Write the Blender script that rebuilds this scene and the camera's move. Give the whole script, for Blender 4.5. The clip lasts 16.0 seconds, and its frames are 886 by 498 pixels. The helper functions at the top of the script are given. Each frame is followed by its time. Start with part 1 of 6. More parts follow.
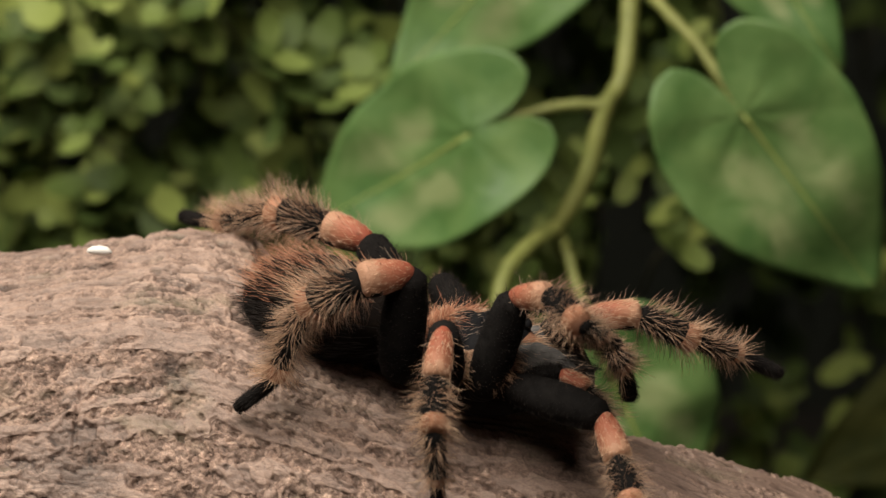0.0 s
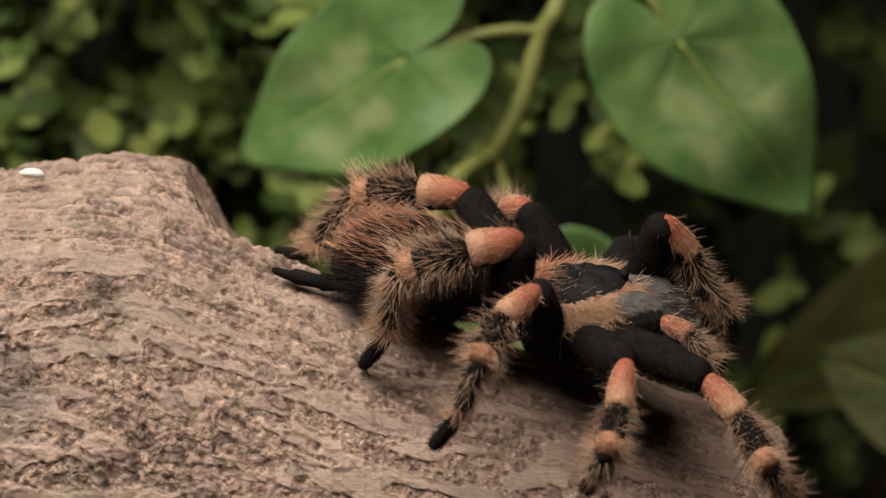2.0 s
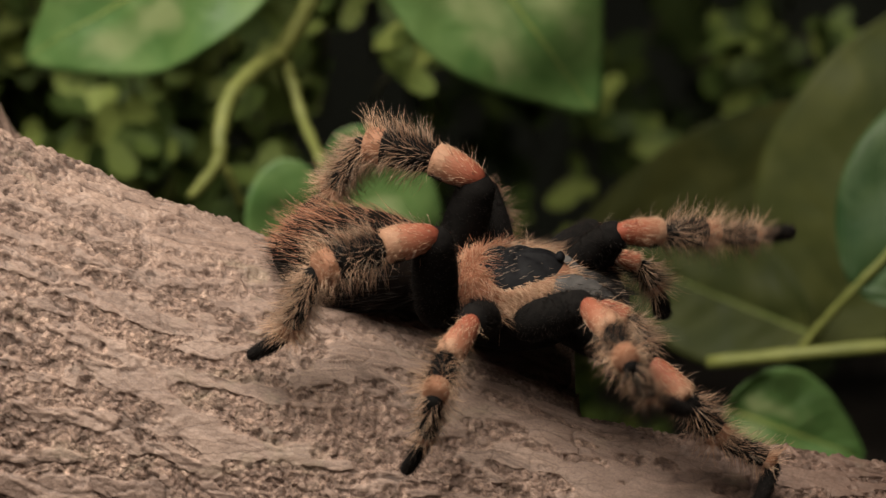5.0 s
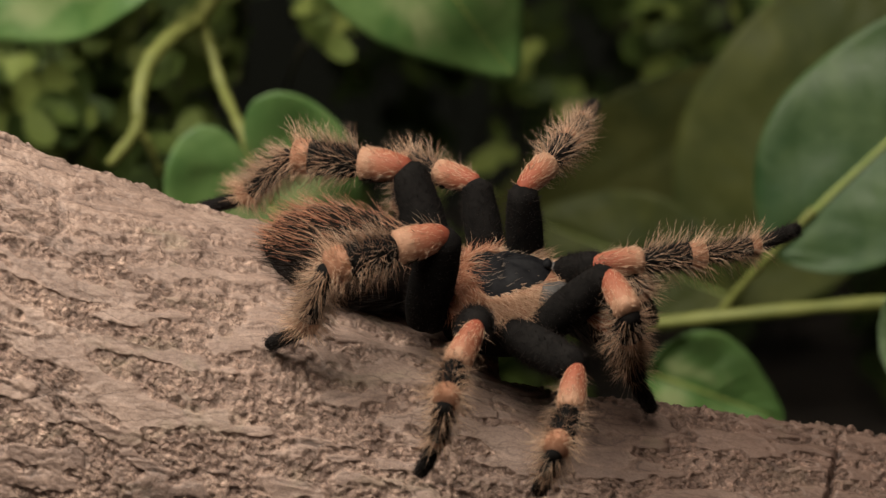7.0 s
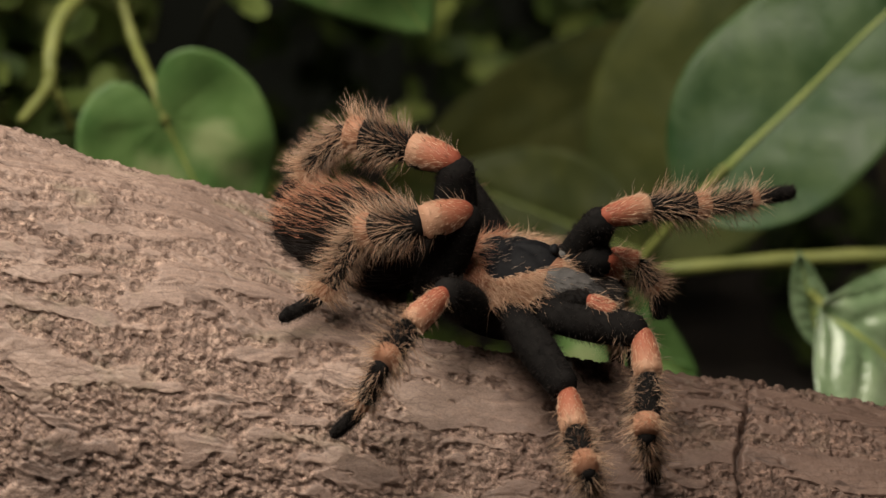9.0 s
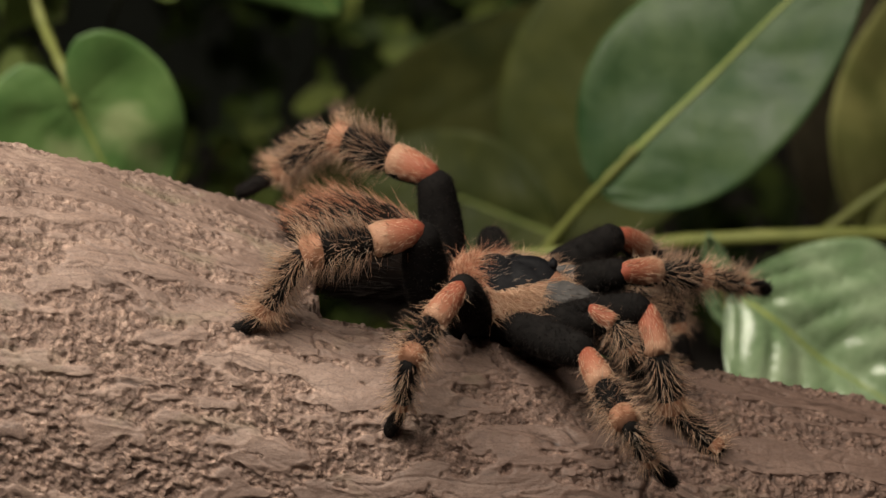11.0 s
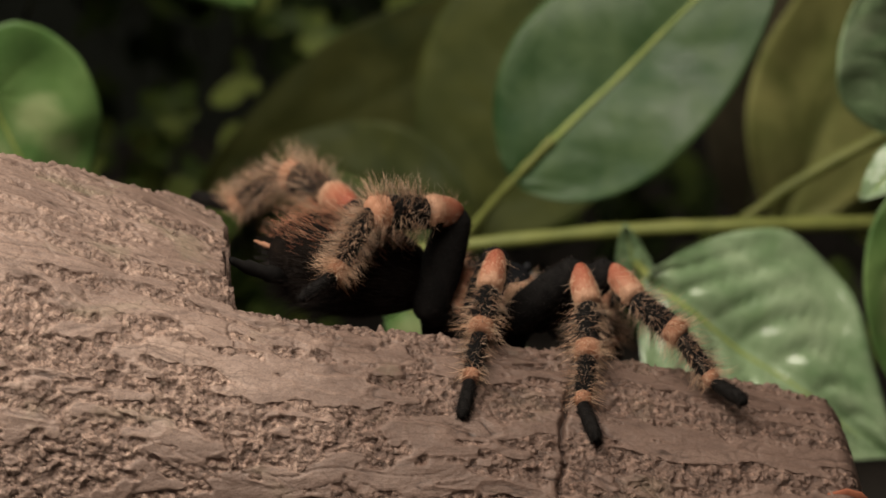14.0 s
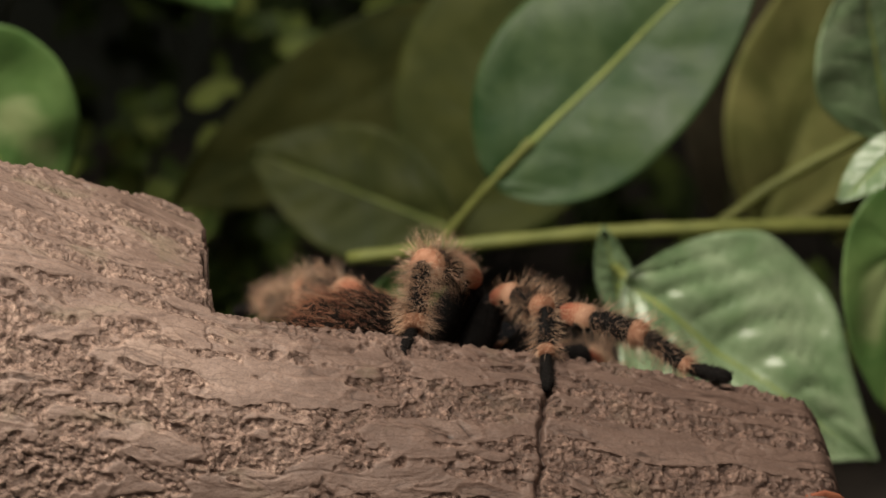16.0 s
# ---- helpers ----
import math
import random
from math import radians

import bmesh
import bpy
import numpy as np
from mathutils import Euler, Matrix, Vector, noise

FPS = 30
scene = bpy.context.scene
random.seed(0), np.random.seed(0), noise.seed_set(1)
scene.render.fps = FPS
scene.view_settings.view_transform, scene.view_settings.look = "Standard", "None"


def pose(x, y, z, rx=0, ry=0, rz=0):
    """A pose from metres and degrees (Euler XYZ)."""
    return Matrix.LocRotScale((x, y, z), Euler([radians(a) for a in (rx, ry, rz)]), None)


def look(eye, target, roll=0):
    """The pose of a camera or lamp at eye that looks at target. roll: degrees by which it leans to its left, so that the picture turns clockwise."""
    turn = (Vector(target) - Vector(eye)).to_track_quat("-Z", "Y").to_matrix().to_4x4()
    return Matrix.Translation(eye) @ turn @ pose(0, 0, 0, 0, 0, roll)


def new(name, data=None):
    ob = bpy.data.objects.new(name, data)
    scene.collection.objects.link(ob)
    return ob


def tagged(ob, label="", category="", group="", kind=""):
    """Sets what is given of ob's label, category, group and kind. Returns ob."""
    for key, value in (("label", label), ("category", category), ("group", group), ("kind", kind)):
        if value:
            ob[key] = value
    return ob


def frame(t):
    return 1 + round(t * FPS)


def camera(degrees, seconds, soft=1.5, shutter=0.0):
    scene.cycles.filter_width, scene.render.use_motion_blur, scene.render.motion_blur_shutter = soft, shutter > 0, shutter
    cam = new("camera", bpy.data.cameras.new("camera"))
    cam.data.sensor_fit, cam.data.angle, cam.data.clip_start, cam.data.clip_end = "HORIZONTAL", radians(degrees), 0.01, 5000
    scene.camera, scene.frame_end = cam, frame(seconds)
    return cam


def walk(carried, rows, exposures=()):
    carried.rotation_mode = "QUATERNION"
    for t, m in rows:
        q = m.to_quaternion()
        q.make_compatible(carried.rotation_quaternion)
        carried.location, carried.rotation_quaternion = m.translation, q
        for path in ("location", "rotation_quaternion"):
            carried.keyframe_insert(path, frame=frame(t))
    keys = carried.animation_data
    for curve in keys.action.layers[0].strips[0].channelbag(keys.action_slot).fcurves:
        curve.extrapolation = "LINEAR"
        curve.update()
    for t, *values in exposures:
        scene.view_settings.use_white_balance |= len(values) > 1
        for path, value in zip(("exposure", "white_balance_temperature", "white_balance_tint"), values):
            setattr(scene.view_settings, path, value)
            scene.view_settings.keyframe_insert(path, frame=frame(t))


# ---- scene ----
# ---- the camera on its tripod head: it pans along the log and tilts down ----
cam = camera(18.0, 16.0, soft=1.4, shutter=0.2)
cam.data.dof.use_dof = True
cam.data.dof.focus_distance = 0.498
cam.data.dof.aperture_fstop = 17.0
PIVOT = Vector((0.0, 0.0, 0.30))


def head(yaw, pitch, roll):
    """The camera's pose on the tripod head, 5 cm in front of the pivot."""
    way = Vector((math.sin(radians(yaw)) * math.cos(radians(pitch)), math.cos(radians(yaw)) * math.cos(radians(pitch)), math.sin(radians(pitch))))
    eye = PIVOT + 0.05 * way
    return look(eye, eye + way, roll)


PATH = [
    (0, head(-6.157, -6.300, -0.429)),
    (0.5, head(-5.973, -6.464, -0.409)),
    (1, head(-5.839, -6.854, -0.299)),
    (1.5, head(-5.604, -7.575, -0.231)),
    (2, head(-4.918, -7.732, -0.140)),
    (2.5, head(-3.925, -8.125, 0.002)),
    (3, head(-2.849, -8.644, -0.010)),
    (3.5, head(-1.857, -8.961, 0.101)),
    (4, head(-1.311, -9.117, 0.019)),
    (4.2, head(-1.280, -9.264, 0.000)),
    (6.3, head(0.280, -9.975, -0.250)),
    (6.5, head(0.406, -10.059, -0.257)),
    (7, head(0.678, -10.314, -0.236)),
    (7.5, head(1.031, -10.629, -0.158)),
    (8, head(1.503, -10.894, -0.104)),
    (8.5, head(1.995, -11.034, 0.018)),
    (9, head(2.353, -11.142, 0.015)),
    (9.2, head(2.469, -11.168, 0.020)),
    (11.3, head(4.350, -11.510, 0.180)),
    (11.5, head(4.508, -11.523, 0.188)),
    (12, head(4.828, -11.571, 0.224)),
    (12.5, head(5.100, -11.618, 0.298)),
    (13, head(5.300, -11.652, 0.307)),
    (13.5, head(5.547, -11.667, 0.338)),
    (14, head(5.700, -11.640, 0.333)),
    (14.5, head(5.862, -11.628, 0.348)),
    (15, head(6.029, -11.631, 0.371)),
    (15.5, head(6.099, -11.615, 0.369)),
    (16, head(6.116, -11.595, 0.381)),
]
walk(cam, PATH)

# ---- light: a dim room, one broad soft lamp above the log, an added foliage fill ----
world = bpy.data.worlds.new("room_light")
scene.world = world
world.use_nodes = True
world.node_tree.nodes["Background"].inputs[0].default_value = (0.93, 0.96, 0.91, 1)
world.node_tree.nodes["Background"].inputs[1].default_value = 0.32


def soft_lamp(name, eye, target, size, watts, colour):
    data = bpy.data.lights.new(name, "AREA")
    data.shape, data.size, data.energy, data.color = "DISK", size, watts, colour
    ob = new(name, data)
    ob.matrix_world = look(eye, target)
    return ob


soft_lamp("overhead_lamp", (-0.12, 0.25, 0.74), (0.0, 0.57, 0.18), 0.50, 6.2, (1.0, 0.90, 0.765))
# unseen fill lamp, added to brighten the foliage and vine
soft_lamp("foliage_fill", (-0.45, 0.40, 0.75), (-0.20, 0.85, 0.30), 0.25, 3.2, (1.0, 0.95, 0.80))

# ---- materials ----


def material(name):
    m = bpy.data.materials.new(name)
    m.use_nodes = True
    nt = m.node_tree
    bsdf = nt.nodes["Principled BSDF"]
    return m, nt, bsdf


def ramp(nt, fac, *stops):
    r = nt.nodes.new("ShaderNodeValToRGB")
    els = r.color_ramp.elements
    while len(els) < len(stops):
        els.new(0.5)
    for e, (p, c) in zip(els, stops):
        e.position, e.color = p, (*c, 1)
    nt.links.new(fac, r.inputs[0])
    return r.outputs[0]


def mixed(nt, fac, a, b, mode="MIX"):
    n = nt.nodes.new("ShaderNodeMix")
    n.data_type, n.blend_type = "RGBA", mode
    for sock, v in ((n.inputs[0], fac), (n.inputs[6], a), (n.inputs[7], b)):
        if hasattr(v, "is_linked"):
            nt.links.new(v, sock)
        elif isinstance(v, tuple):
            sock.default_value = (*v, 1)
        else:
            sock.default_value = v
    return n.outputs[2]


def coords(nt, scale=(1, 1, 1), rot=(0, 0, 0), out="Object"):
    tc = nt.nodes.new("ShaderNodeTexCoord")
    mp = nt.nodes.new("ShaderNodeMapping")
    mp.inputs["Scale"].default_value = scale
    mp.inputs["Rotation"].default_value = rot
    nt.links.new(tc.outputs[out], mp.inputs[0])
    return mp.outputs[0]


def noise_of(nt, vec, scale, detail=6, rough=0.6, distort=0.0):
    n = nt.nodes.new("ShaderNodeTexNoise")
    n.inputs["Scale"].default_value, n.inputs["Detail"].default_value = scale, detail
    n.inputs["Roughness"].default_value, n.inputs["Distortion"].default_value = rough, distort
    nt.links.new(vec, n.inputs["Vector"])
    return n.outputs["Fac"]


def bumped(nt, bsdf, height, strength, dist):
    b = nt.nodes.new("ShaderNodeBump")
    b.inputs["Strength"].default_value, b.inputs["Distance"].default_value = strength, dist
    nt.links.new(height, b.inputs["Height"])
    nt.links.new(b.outputs[0], bsdf.inputs["Normal"])


def bark_material():
    """Smooth pinkish-tan plates; darker crumbly cork where the plates are torn off."""
    m, nt, bsdf = material("bark")
    along = (0, radians(10), 0)
    big = noise_of(nt, coords(nt, (1, 3.0, 3.0), along), 26, 5, 0.6, 0.6)
    fine = noise_of(nt, coords(nt, (1, 5, 5), along), 110, 6, 0.6, 0.7)
    speck = noise_of(nt, coords(nt, (1, 1.3, 1.3)), 820, 4, 0.7, 0.3)
    lumps = noise_of(nt, coords(nt, (1, 1.15, 1.15), along), 390, 5, 0.72, 1.3)
    patch = noise_of(nt, coords(nt, (1.3, 1.2, 1.2)), 23, 5, 0.65, 0.8)
    grit = noise_of(nt, coords(nt, (1, 1.2, 1.2)), 2300, 3, 0.7, 0.4)
    moss = noise_of(nt, coords(nt, (1, 1.6, 1.6)), 60, 4, 0.6, 0.6)
    # coordinates bent by noise, for crumbs and hairline cracks
    bend = nt.nodes.new("ShaderNodeTexNoise")
    bend.inputs["Scale"].default_value, bend.inputs["Detail"].default_value = 330, 3
    place = coords(nt)
    nt.links.new(place, bend.inputs["Vector"])
    shift = nt.nodes.new("ShaderNodeVectorMath")
    shift.operation = "MULTIPLY_ADD"
    shift.inputs[1].default_value = (0.0022, 0.0022, 0.0022)
    nt.links.new(bend.outputs["Color"], shift.inputs[0])
    nt.links.new(place, shift.inputs[2])
    cells = nt.nodes.new("ShaderNodeTexVoronoi")
    cells.inputs["Scale"].default_value = 850
    nt.links.new(shift.outputs[0], cells.inputs["Vector"])
    tone = nt.nodes.new("ShaderNodeSeparateColor")
    nt.links.new(cells.outputs["Color"], tone.inputs[0])
    stretch = nt.nodes.new("ShaderNodeMapping")
    stretch.inputs["Scale"].default_value = (1, 3.6, 3.6)
    stretch.inputs["Rotation"].default_value = along
    nt.links.new(shift.outputs[0], stretch.inputs[0])
    hairline = nt.nodes.new("ShaderNodeTexVoronoi")
    hairline.feature = "DISTANCE_TO_EDGE"
    hairline.inputs["Scale"].default_value = 120
    nt.links.new(stretch.outputs[0], hairline.inputs["Vector"])
    torn = nt.nodes.new("ShaderNodeAttribute")
    torn.attribute_name = "torn"
    relief_tone = nt.nodes.new("ShaderNodeAttribute")
    relief_tone.attribute_name = "relief_tone"
    smooth = ramp(nt, big, (0.30, (0.220, 0.152, 0.126)), (0.5, (0.292, 0.206, 0.171)), (0.70, (0.37, 0.270, 0.226)))
    smooth = mixed(nt, 0.45, smooth, ramp(nt, fine, (0.30, (0.55, 0.51, 0.49)), (0.43, (0.92, 0.91, 0.90)), (0.60, (1.0, 1.0, 1.0)), (0.75, (1.12, 1.11, 1.10))), "MULTIPLY")
    smooth = mixed(nt, 0.35, smooth, ramp(nt, speck, (0.33, (0.62, 0.58, 0.56)), (0.48, (1.0, 1.0, 1.0)), (0.68, (1.12, 1.11, 1.10))), "MULTIPLY")
    cork = ramp(nt, lumps, (0.30, (0.190, 0.128, 0.106)), (0.44, (0.275, 0.190, 0.157)), (0.53, (0.340, 0.240, 0.200)), (0.66, (0.45, 0.332, 0.278)))
    cork = mixed(nt, 0.55, cork, ramp(nt, speck, (0.32, (0.48, 0.45, 0.43)), (0.46, (0.95, 0.94, 0.93)), (0.57, (1.15, 1.14, 1.12)), (0.68, (1.6, 1.56, 1.52))), "MULTIPLY")
    cork = mixed(nt, 0.85, cork, ramp(nt, tone.outputs[0], (0.0, (0.70, 0.67, 0.65)), (0.5, (1.0, 0.99, 0.98)), (1.0, (1.35, 1.33, 1.30))), "MULTIPLY")
    cork = mixed(nt, 0.45, cork, ramp(nt, cells.outputs["Distance"], (0.25, (1.08, 1.08, 1.07)), (0.55, (0.95, 0.94, 0.93)), (0.8, (0.52, 0.49, 0.47))), "MULTIPLY")
    broken = ramp(nt, hairline.outputs["Distance"], (0.0, (0.45, 0.41, 0.39)), (0.035, (0.80, 0.78, 0.77)), (0.06, (1.0, 1.0, 1.0)), (0.12, (1.12, 1.11, 1.10)), (0.25, (1.0, 1.0, 1.0)))
    smooth = mixed(nt, ramp(nt, big, (0.42, (0.05, 0.05, 0.05)), (0.60, (0.6, 0.6, 0.6))), smooth, mixed(nt, 1.0, smooth, broken, "MULTIPLY"))
    fac = ramp(nt, torn.outputs["Fac"], (0.25, (0, 0, 0)), (0.75, (1, 1, 1)))
    col = mixed(nt, fac, smooth, cork)
    # dark of seams and pits, plus painted shade and highlights of the relief
    col = mixed(nt, 1.0, col, ramp(nt, relief_tone.outputs["Fac"], (0.08, (0.30, 0.26, 0.24)), (0.38, (0.82, 0.80, 0.79)), (0.55, (1.0, 0.99, 0.98)), (0.85, (1.22, 1.20, 1.17))), "MULTIPLY")
    col = mixed(nt, 0.6, col, ramp(nt, grit, (0.32, (0.62, 0.60, 0.59)), (0.47, (0.98, 0.98, 0.98)), (0.58, (1.08, 1.07, 1.06)), (0.68, (1.35, 1.33, 1.30))), "MULTIPLY")
    col = mixed(nt, ramp(nt, moss, (0.58, (0, 0, 0)), (0.72, (0.35, 0.35, 0.35))), col, (0.27, 0.235, 0.15))
    col = mixed(nt, ramp(nt, patch, (0.60, (0, 0, 0)), (0.71, (0.66, 0.66, 0.66))), col, mixed(nt, 1.0, col, (0.34, 0.31, 0.31), "MULTIPLY"))
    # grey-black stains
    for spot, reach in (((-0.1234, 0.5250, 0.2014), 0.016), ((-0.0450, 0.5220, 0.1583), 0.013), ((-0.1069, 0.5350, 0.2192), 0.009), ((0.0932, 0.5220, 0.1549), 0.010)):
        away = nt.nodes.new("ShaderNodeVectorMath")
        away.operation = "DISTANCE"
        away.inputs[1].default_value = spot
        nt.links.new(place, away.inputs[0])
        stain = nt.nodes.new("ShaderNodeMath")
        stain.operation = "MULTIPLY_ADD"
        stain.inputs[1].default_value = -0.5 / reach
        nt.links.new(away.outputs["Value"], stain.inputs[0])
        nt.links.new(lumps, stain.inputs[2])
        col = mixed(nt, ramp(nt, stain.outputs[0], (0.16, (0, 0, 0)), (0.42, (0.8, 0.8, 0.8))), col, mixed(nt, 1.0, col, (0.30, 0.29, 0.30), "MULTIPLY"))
    # the bark darkens in blotches towards the broken end
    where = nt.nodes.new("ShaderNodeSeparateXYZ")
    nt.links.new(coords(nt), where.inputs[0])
    end_tone = nt.nodes.new("ShaderNodeMath")
    end_tone.operation = "MULTIPLY_ADD"
    end_tone.inputs[1].default_value, end_tone.inputs[2].default_value = 4.6, 0.12
    nt.links.new(where.outputs[0], end_tone.inputs[0])
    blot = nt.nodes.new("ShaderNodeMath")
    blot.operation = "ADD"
    nt.links.new(end_tone.outputs[0], blot.inputs[0])
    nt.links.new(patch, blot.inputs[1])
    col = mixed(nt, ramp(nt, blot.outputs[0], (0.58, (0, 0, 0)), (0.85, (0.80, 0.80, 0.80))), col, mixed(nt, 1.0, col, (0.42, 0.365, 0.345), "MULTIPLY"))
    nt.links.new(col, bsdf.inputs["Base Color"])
    bsdf.inputs["Roughness"].default_value = 0.58
    bsdf.inputs["Specular IOR Level"].default_value = 0.5
    loose = nt.nodes.new("ShaderNodeMath")
    loose.operation = "MULTIPLY"
    crumb = nt.nodes.new("ShaderNodeMath")
    crumb.operation = "MULTIPLY_ADD"
    crumb.inputs[1].default_value = -0.55
    nt.links.new(cells.outputs["Distance"], crumb.inputs[0])
    nt.links.new(lumps, crumb.inputs[2])
    nt.links.new(crumb.outputs[0], loose.inputs[0])
    nt.links.new(fac, loose.inputs[1])
    skin = nt.nodes.new("ShaderNodeMath")
    skin.operation = "MULTIPLY_ADD"
    skin.inputs[1].default_value = 0.22
    nt.links.new(fine, skin.inputs[0])
    nt.links.new(loose.outputs[0], skin.inputs[2])
    high = nt.nodes.new("ShaderNodeMath")
    high.operation = "MULTIPLY_ADD"
    high.inputs[1].default_value = 0.20
    nt.links.new(speck, high.inputs[0])
    nt.links.new(skin.outputs[0], high.inputs[2])
    bumped(nt, bsdf, high.outputs[0], 0.8, 0.0013)
    return m


def hair_cloth(name, dark, light, rough=0.75, scale=500):
    """A body skin of short velvet hair."""
    m, nt, bsdf = material(name)
    n = noise_of(nt, coords(nt), scale, 5, 0.7)
    nt.links.new(ramp(nt, n, (0.3, dark), (0.7, light)), bsdf.inputs["Base Color"])
    bsdf.inputs["Roughness"].default_value = rough
    bsdf.inputs["Specular IOR Level"].default_value = 0.06
    bumped(nt, bsdf, n, 0.4, 0.0003)
    return m


def strand(name, a, b):
    """Single hairs, each a little different."""
    m, nt, bsdf = material(name)
    g = nt.nodes.new("ShaderNodeNewGeometry")
    nt.links.new(ramp(nt, g.outputs["Random Per Island"], (0.0, a), (1.0, b)), bsdf.inputs["Base Color"])
    bsdf.inputs["Roughness"].default_value = 0.55
    bsdf.inputs["Specular IOR Level"].default_value = 0.15
    return m


def leaf_material(name, dark, light, gloss, shine=0.5, patch=(0.5, 0.62), pale=None):
    m, nt, bsdf = material(name)
    c = coords(nt)
    n = noise_of(nt, c, 42, 6, 0.6, 0.8)
    blot = noise_of(nt, c, 110, 5, 0.6, 0.5)
    fine = noise_of(nt, c, 420, 4, 0.6)
    col = ramp(nt, n, (patch[0] - 0.13, dark), (patch[1] + 0.08, light))
    col = mixed(nt, 0.8, col, ramp(nt, blot, (0.35, (0.78, 0.83, 0.78)), (0.55, (1, 1, 1)), (0.75, (1.15, 1.12, 1.06))), "MULTIPLY")
    col = mixed(nt, 0.25, col, ramp(nt, fine, (0.3, (0.6, 0.6, 0.6)), (0.7, (1, 1, 1))), "MULTIPLY")
    if pale:
        # pale flecks along the midrib
        near = nt.nodes.new("ShaderNodeAttribute")
        near.attribute_name = "midrib_near"
        fleck = nt.nodes.new("ShaderNodeMath")
        fleck.operation = "MULTIPLY"
        nt.links.new(near.outputs["Fac"], fleck.inputs[0])
        nt.links.new(noise_of(nt, c, 62, 3, 0.5, 1.2), fleck.inputs[1])
        col = mixed(nt, ramp(nt, fleck.outputs[0], (0.30, (0, 0, 0)), (0.52, (0.75, 0.75, 0.75))), col, pale)
    nt.links.new(col, bsdf.inputs["Base Color"])
    nt.links.new(ramp(nt, blot, (0.3, (gloss - 0.08,) * 3), (0.7, (gloss + 0.14,) * 3)), bsdf.inputs["Roughness"])
    bsdf.inputs["Specular IOR Level"].default_value = shine
    bumped(nt, bsdf, blot, 0.35, 0.0012)
    return m


def plain(name, a, b, rough, scale=120, bump=0.3):
    m, nt, bsdf = material(name)
    n = noise_of(nt, coords(nt), scale, 6, 0.65)
    nt.links.new(ramp(nt, n, (0.3, a), (0.7, b)), bsdf.inputs["Base Color"])
    bsdf.inputs["Roughness"].default_value = rough
    bumped(nt, bsdf, n, bump, 0.001)
    return m


def leaflet_material(name, a, b, c, rough=0.5):
    m, nt, bsdf = material(name)
    g = nt.nodes.new("ShaderNodeNewGeometry")
    nt.links.new(ramp(nt, g.outputs["Random Per Island"], (0.0, a), (0.55, b), (1.0, c)), bsdf.inputs["Base Color"])
    bsdf.inputs["Roughness"].default_value = rough
    bsdf.inputs["Specular IOR Level"].default_value = 0.2
    return m


BARK = bark_material()
BLACK = hair_cloth("black_velvet", (0.006, 0.0055, 0.0055), (0.014, 0.0125, 0.012), 0.9)
PALE = hair_cloth("pale_orange_skin", (0.28, 0.13, 0.078), (0.47, 0.25, 0.165), 0.75, 500)
GREY = hair_cloth("grey_velvet", (0.045, 0.042, 0.042), (0.13, 0.122, 0.118), 0.55)
RUST = hair_cloth("rust_velvet", (0.004, 0.003, 0.003), (0.012, 0.008, 0.006), 0.9)


def knee_material():
    """Orange-red at the thigh, paling to peach towards the shin."""
    m, nt, bsdf = material("knee_skin")
    where = nt.nodes.new("ShaderNodeSeparateXYZ")
    nt.links.new(coords(nt, (105, 105, 105)), where.inputs[0])
    n = noise_of(nt, coords(nt, (0.35, 1, 1)), 900, 4, 0.65)
    mix = nt.nodes.new("ShaderNodeMath")
    mix.operation = "MULTIPLY_ADD"
    mix.inputs[1].default_value = 0.55
    nt.links.new(n, mix.inputs[0])
    nt.links.new(where.outputs[0], mix.inputs[2])
    nt.links.new(ramp(nt, mix.outputs[0], (0.35, (0.26, 0.068, 0.039)), (0.70, (0.32, 0.115, 0.068)), (1.0, (0.36, 0.168, 0.105)), (1.3, (0.40, 0.22, 0.142))), bsdf.inputs["Base Color"])
    bsdf.inputs["Roughness"].default_value = 0.65
    bsdf.inputs["Specular IOR Level"].default_value = 0.25
    bumped(nt, bsdf, n, 0.6, 0.0003)
    return m


KNEE = knee_material()
CARAPACE = hair_cloth("carapace_black", (0.004, 0.004, 0.005), (0.018, 0.018, 0.020), 0.6, 300)
H_TAN = strand("tan_hair", (0.29, 0.158, 0.096), (0.64, 0.435, 0.31))
H_GREY = strand("grey_hair", (0.20, 0.15, 0.115), (0.48, 0.37, 0.29))
H_RUST = strand("rust_hair", (0.32, 0.115, 0.064), (0.62, 0.325, 0.21))
H_BLACK = strand("black_hair", (0.007, 0.006, 0.006), (0.030, 0.022, 0.019))
H_PEACH = strand("peach_hair", (0.46, 0.255, 0.155), (0.76, 0.54, 0.39))
VINE_LEAF = leaf_material("vine_leaf", (0.072, 0.152, 0.040), (0.132, 0.215, 0.066), 0.50, 0.35, pale=(0.235, 0.275, 0.125))
DEEP_LEAF = leaf_material("deep_leaf", (0.027, 0.062, 0.021), (0.068, 0.108, 0.043), 0.48, 0.3)
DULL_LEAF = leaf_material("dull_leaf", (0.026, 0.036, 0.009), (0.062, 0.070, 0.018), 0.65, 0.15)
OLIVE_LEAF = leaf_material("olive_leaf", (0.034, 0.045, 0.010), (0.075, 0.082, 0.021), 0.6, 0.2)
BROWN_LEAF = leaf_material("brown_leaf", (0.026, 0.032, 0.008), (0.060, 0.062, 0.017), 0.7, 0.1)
SUN_LEAF = leaf_material("yellow_olive_leaf", (0.12, 0.13, 0.038), (0.23, 0.225, 0.08), 0.6, 0.2)
DEAD_LEAF = leaf_material("dead_leaf", (0.026, 0.022, 0.013), (0.058, 0.048, 0.030), 0.8, 0.1)
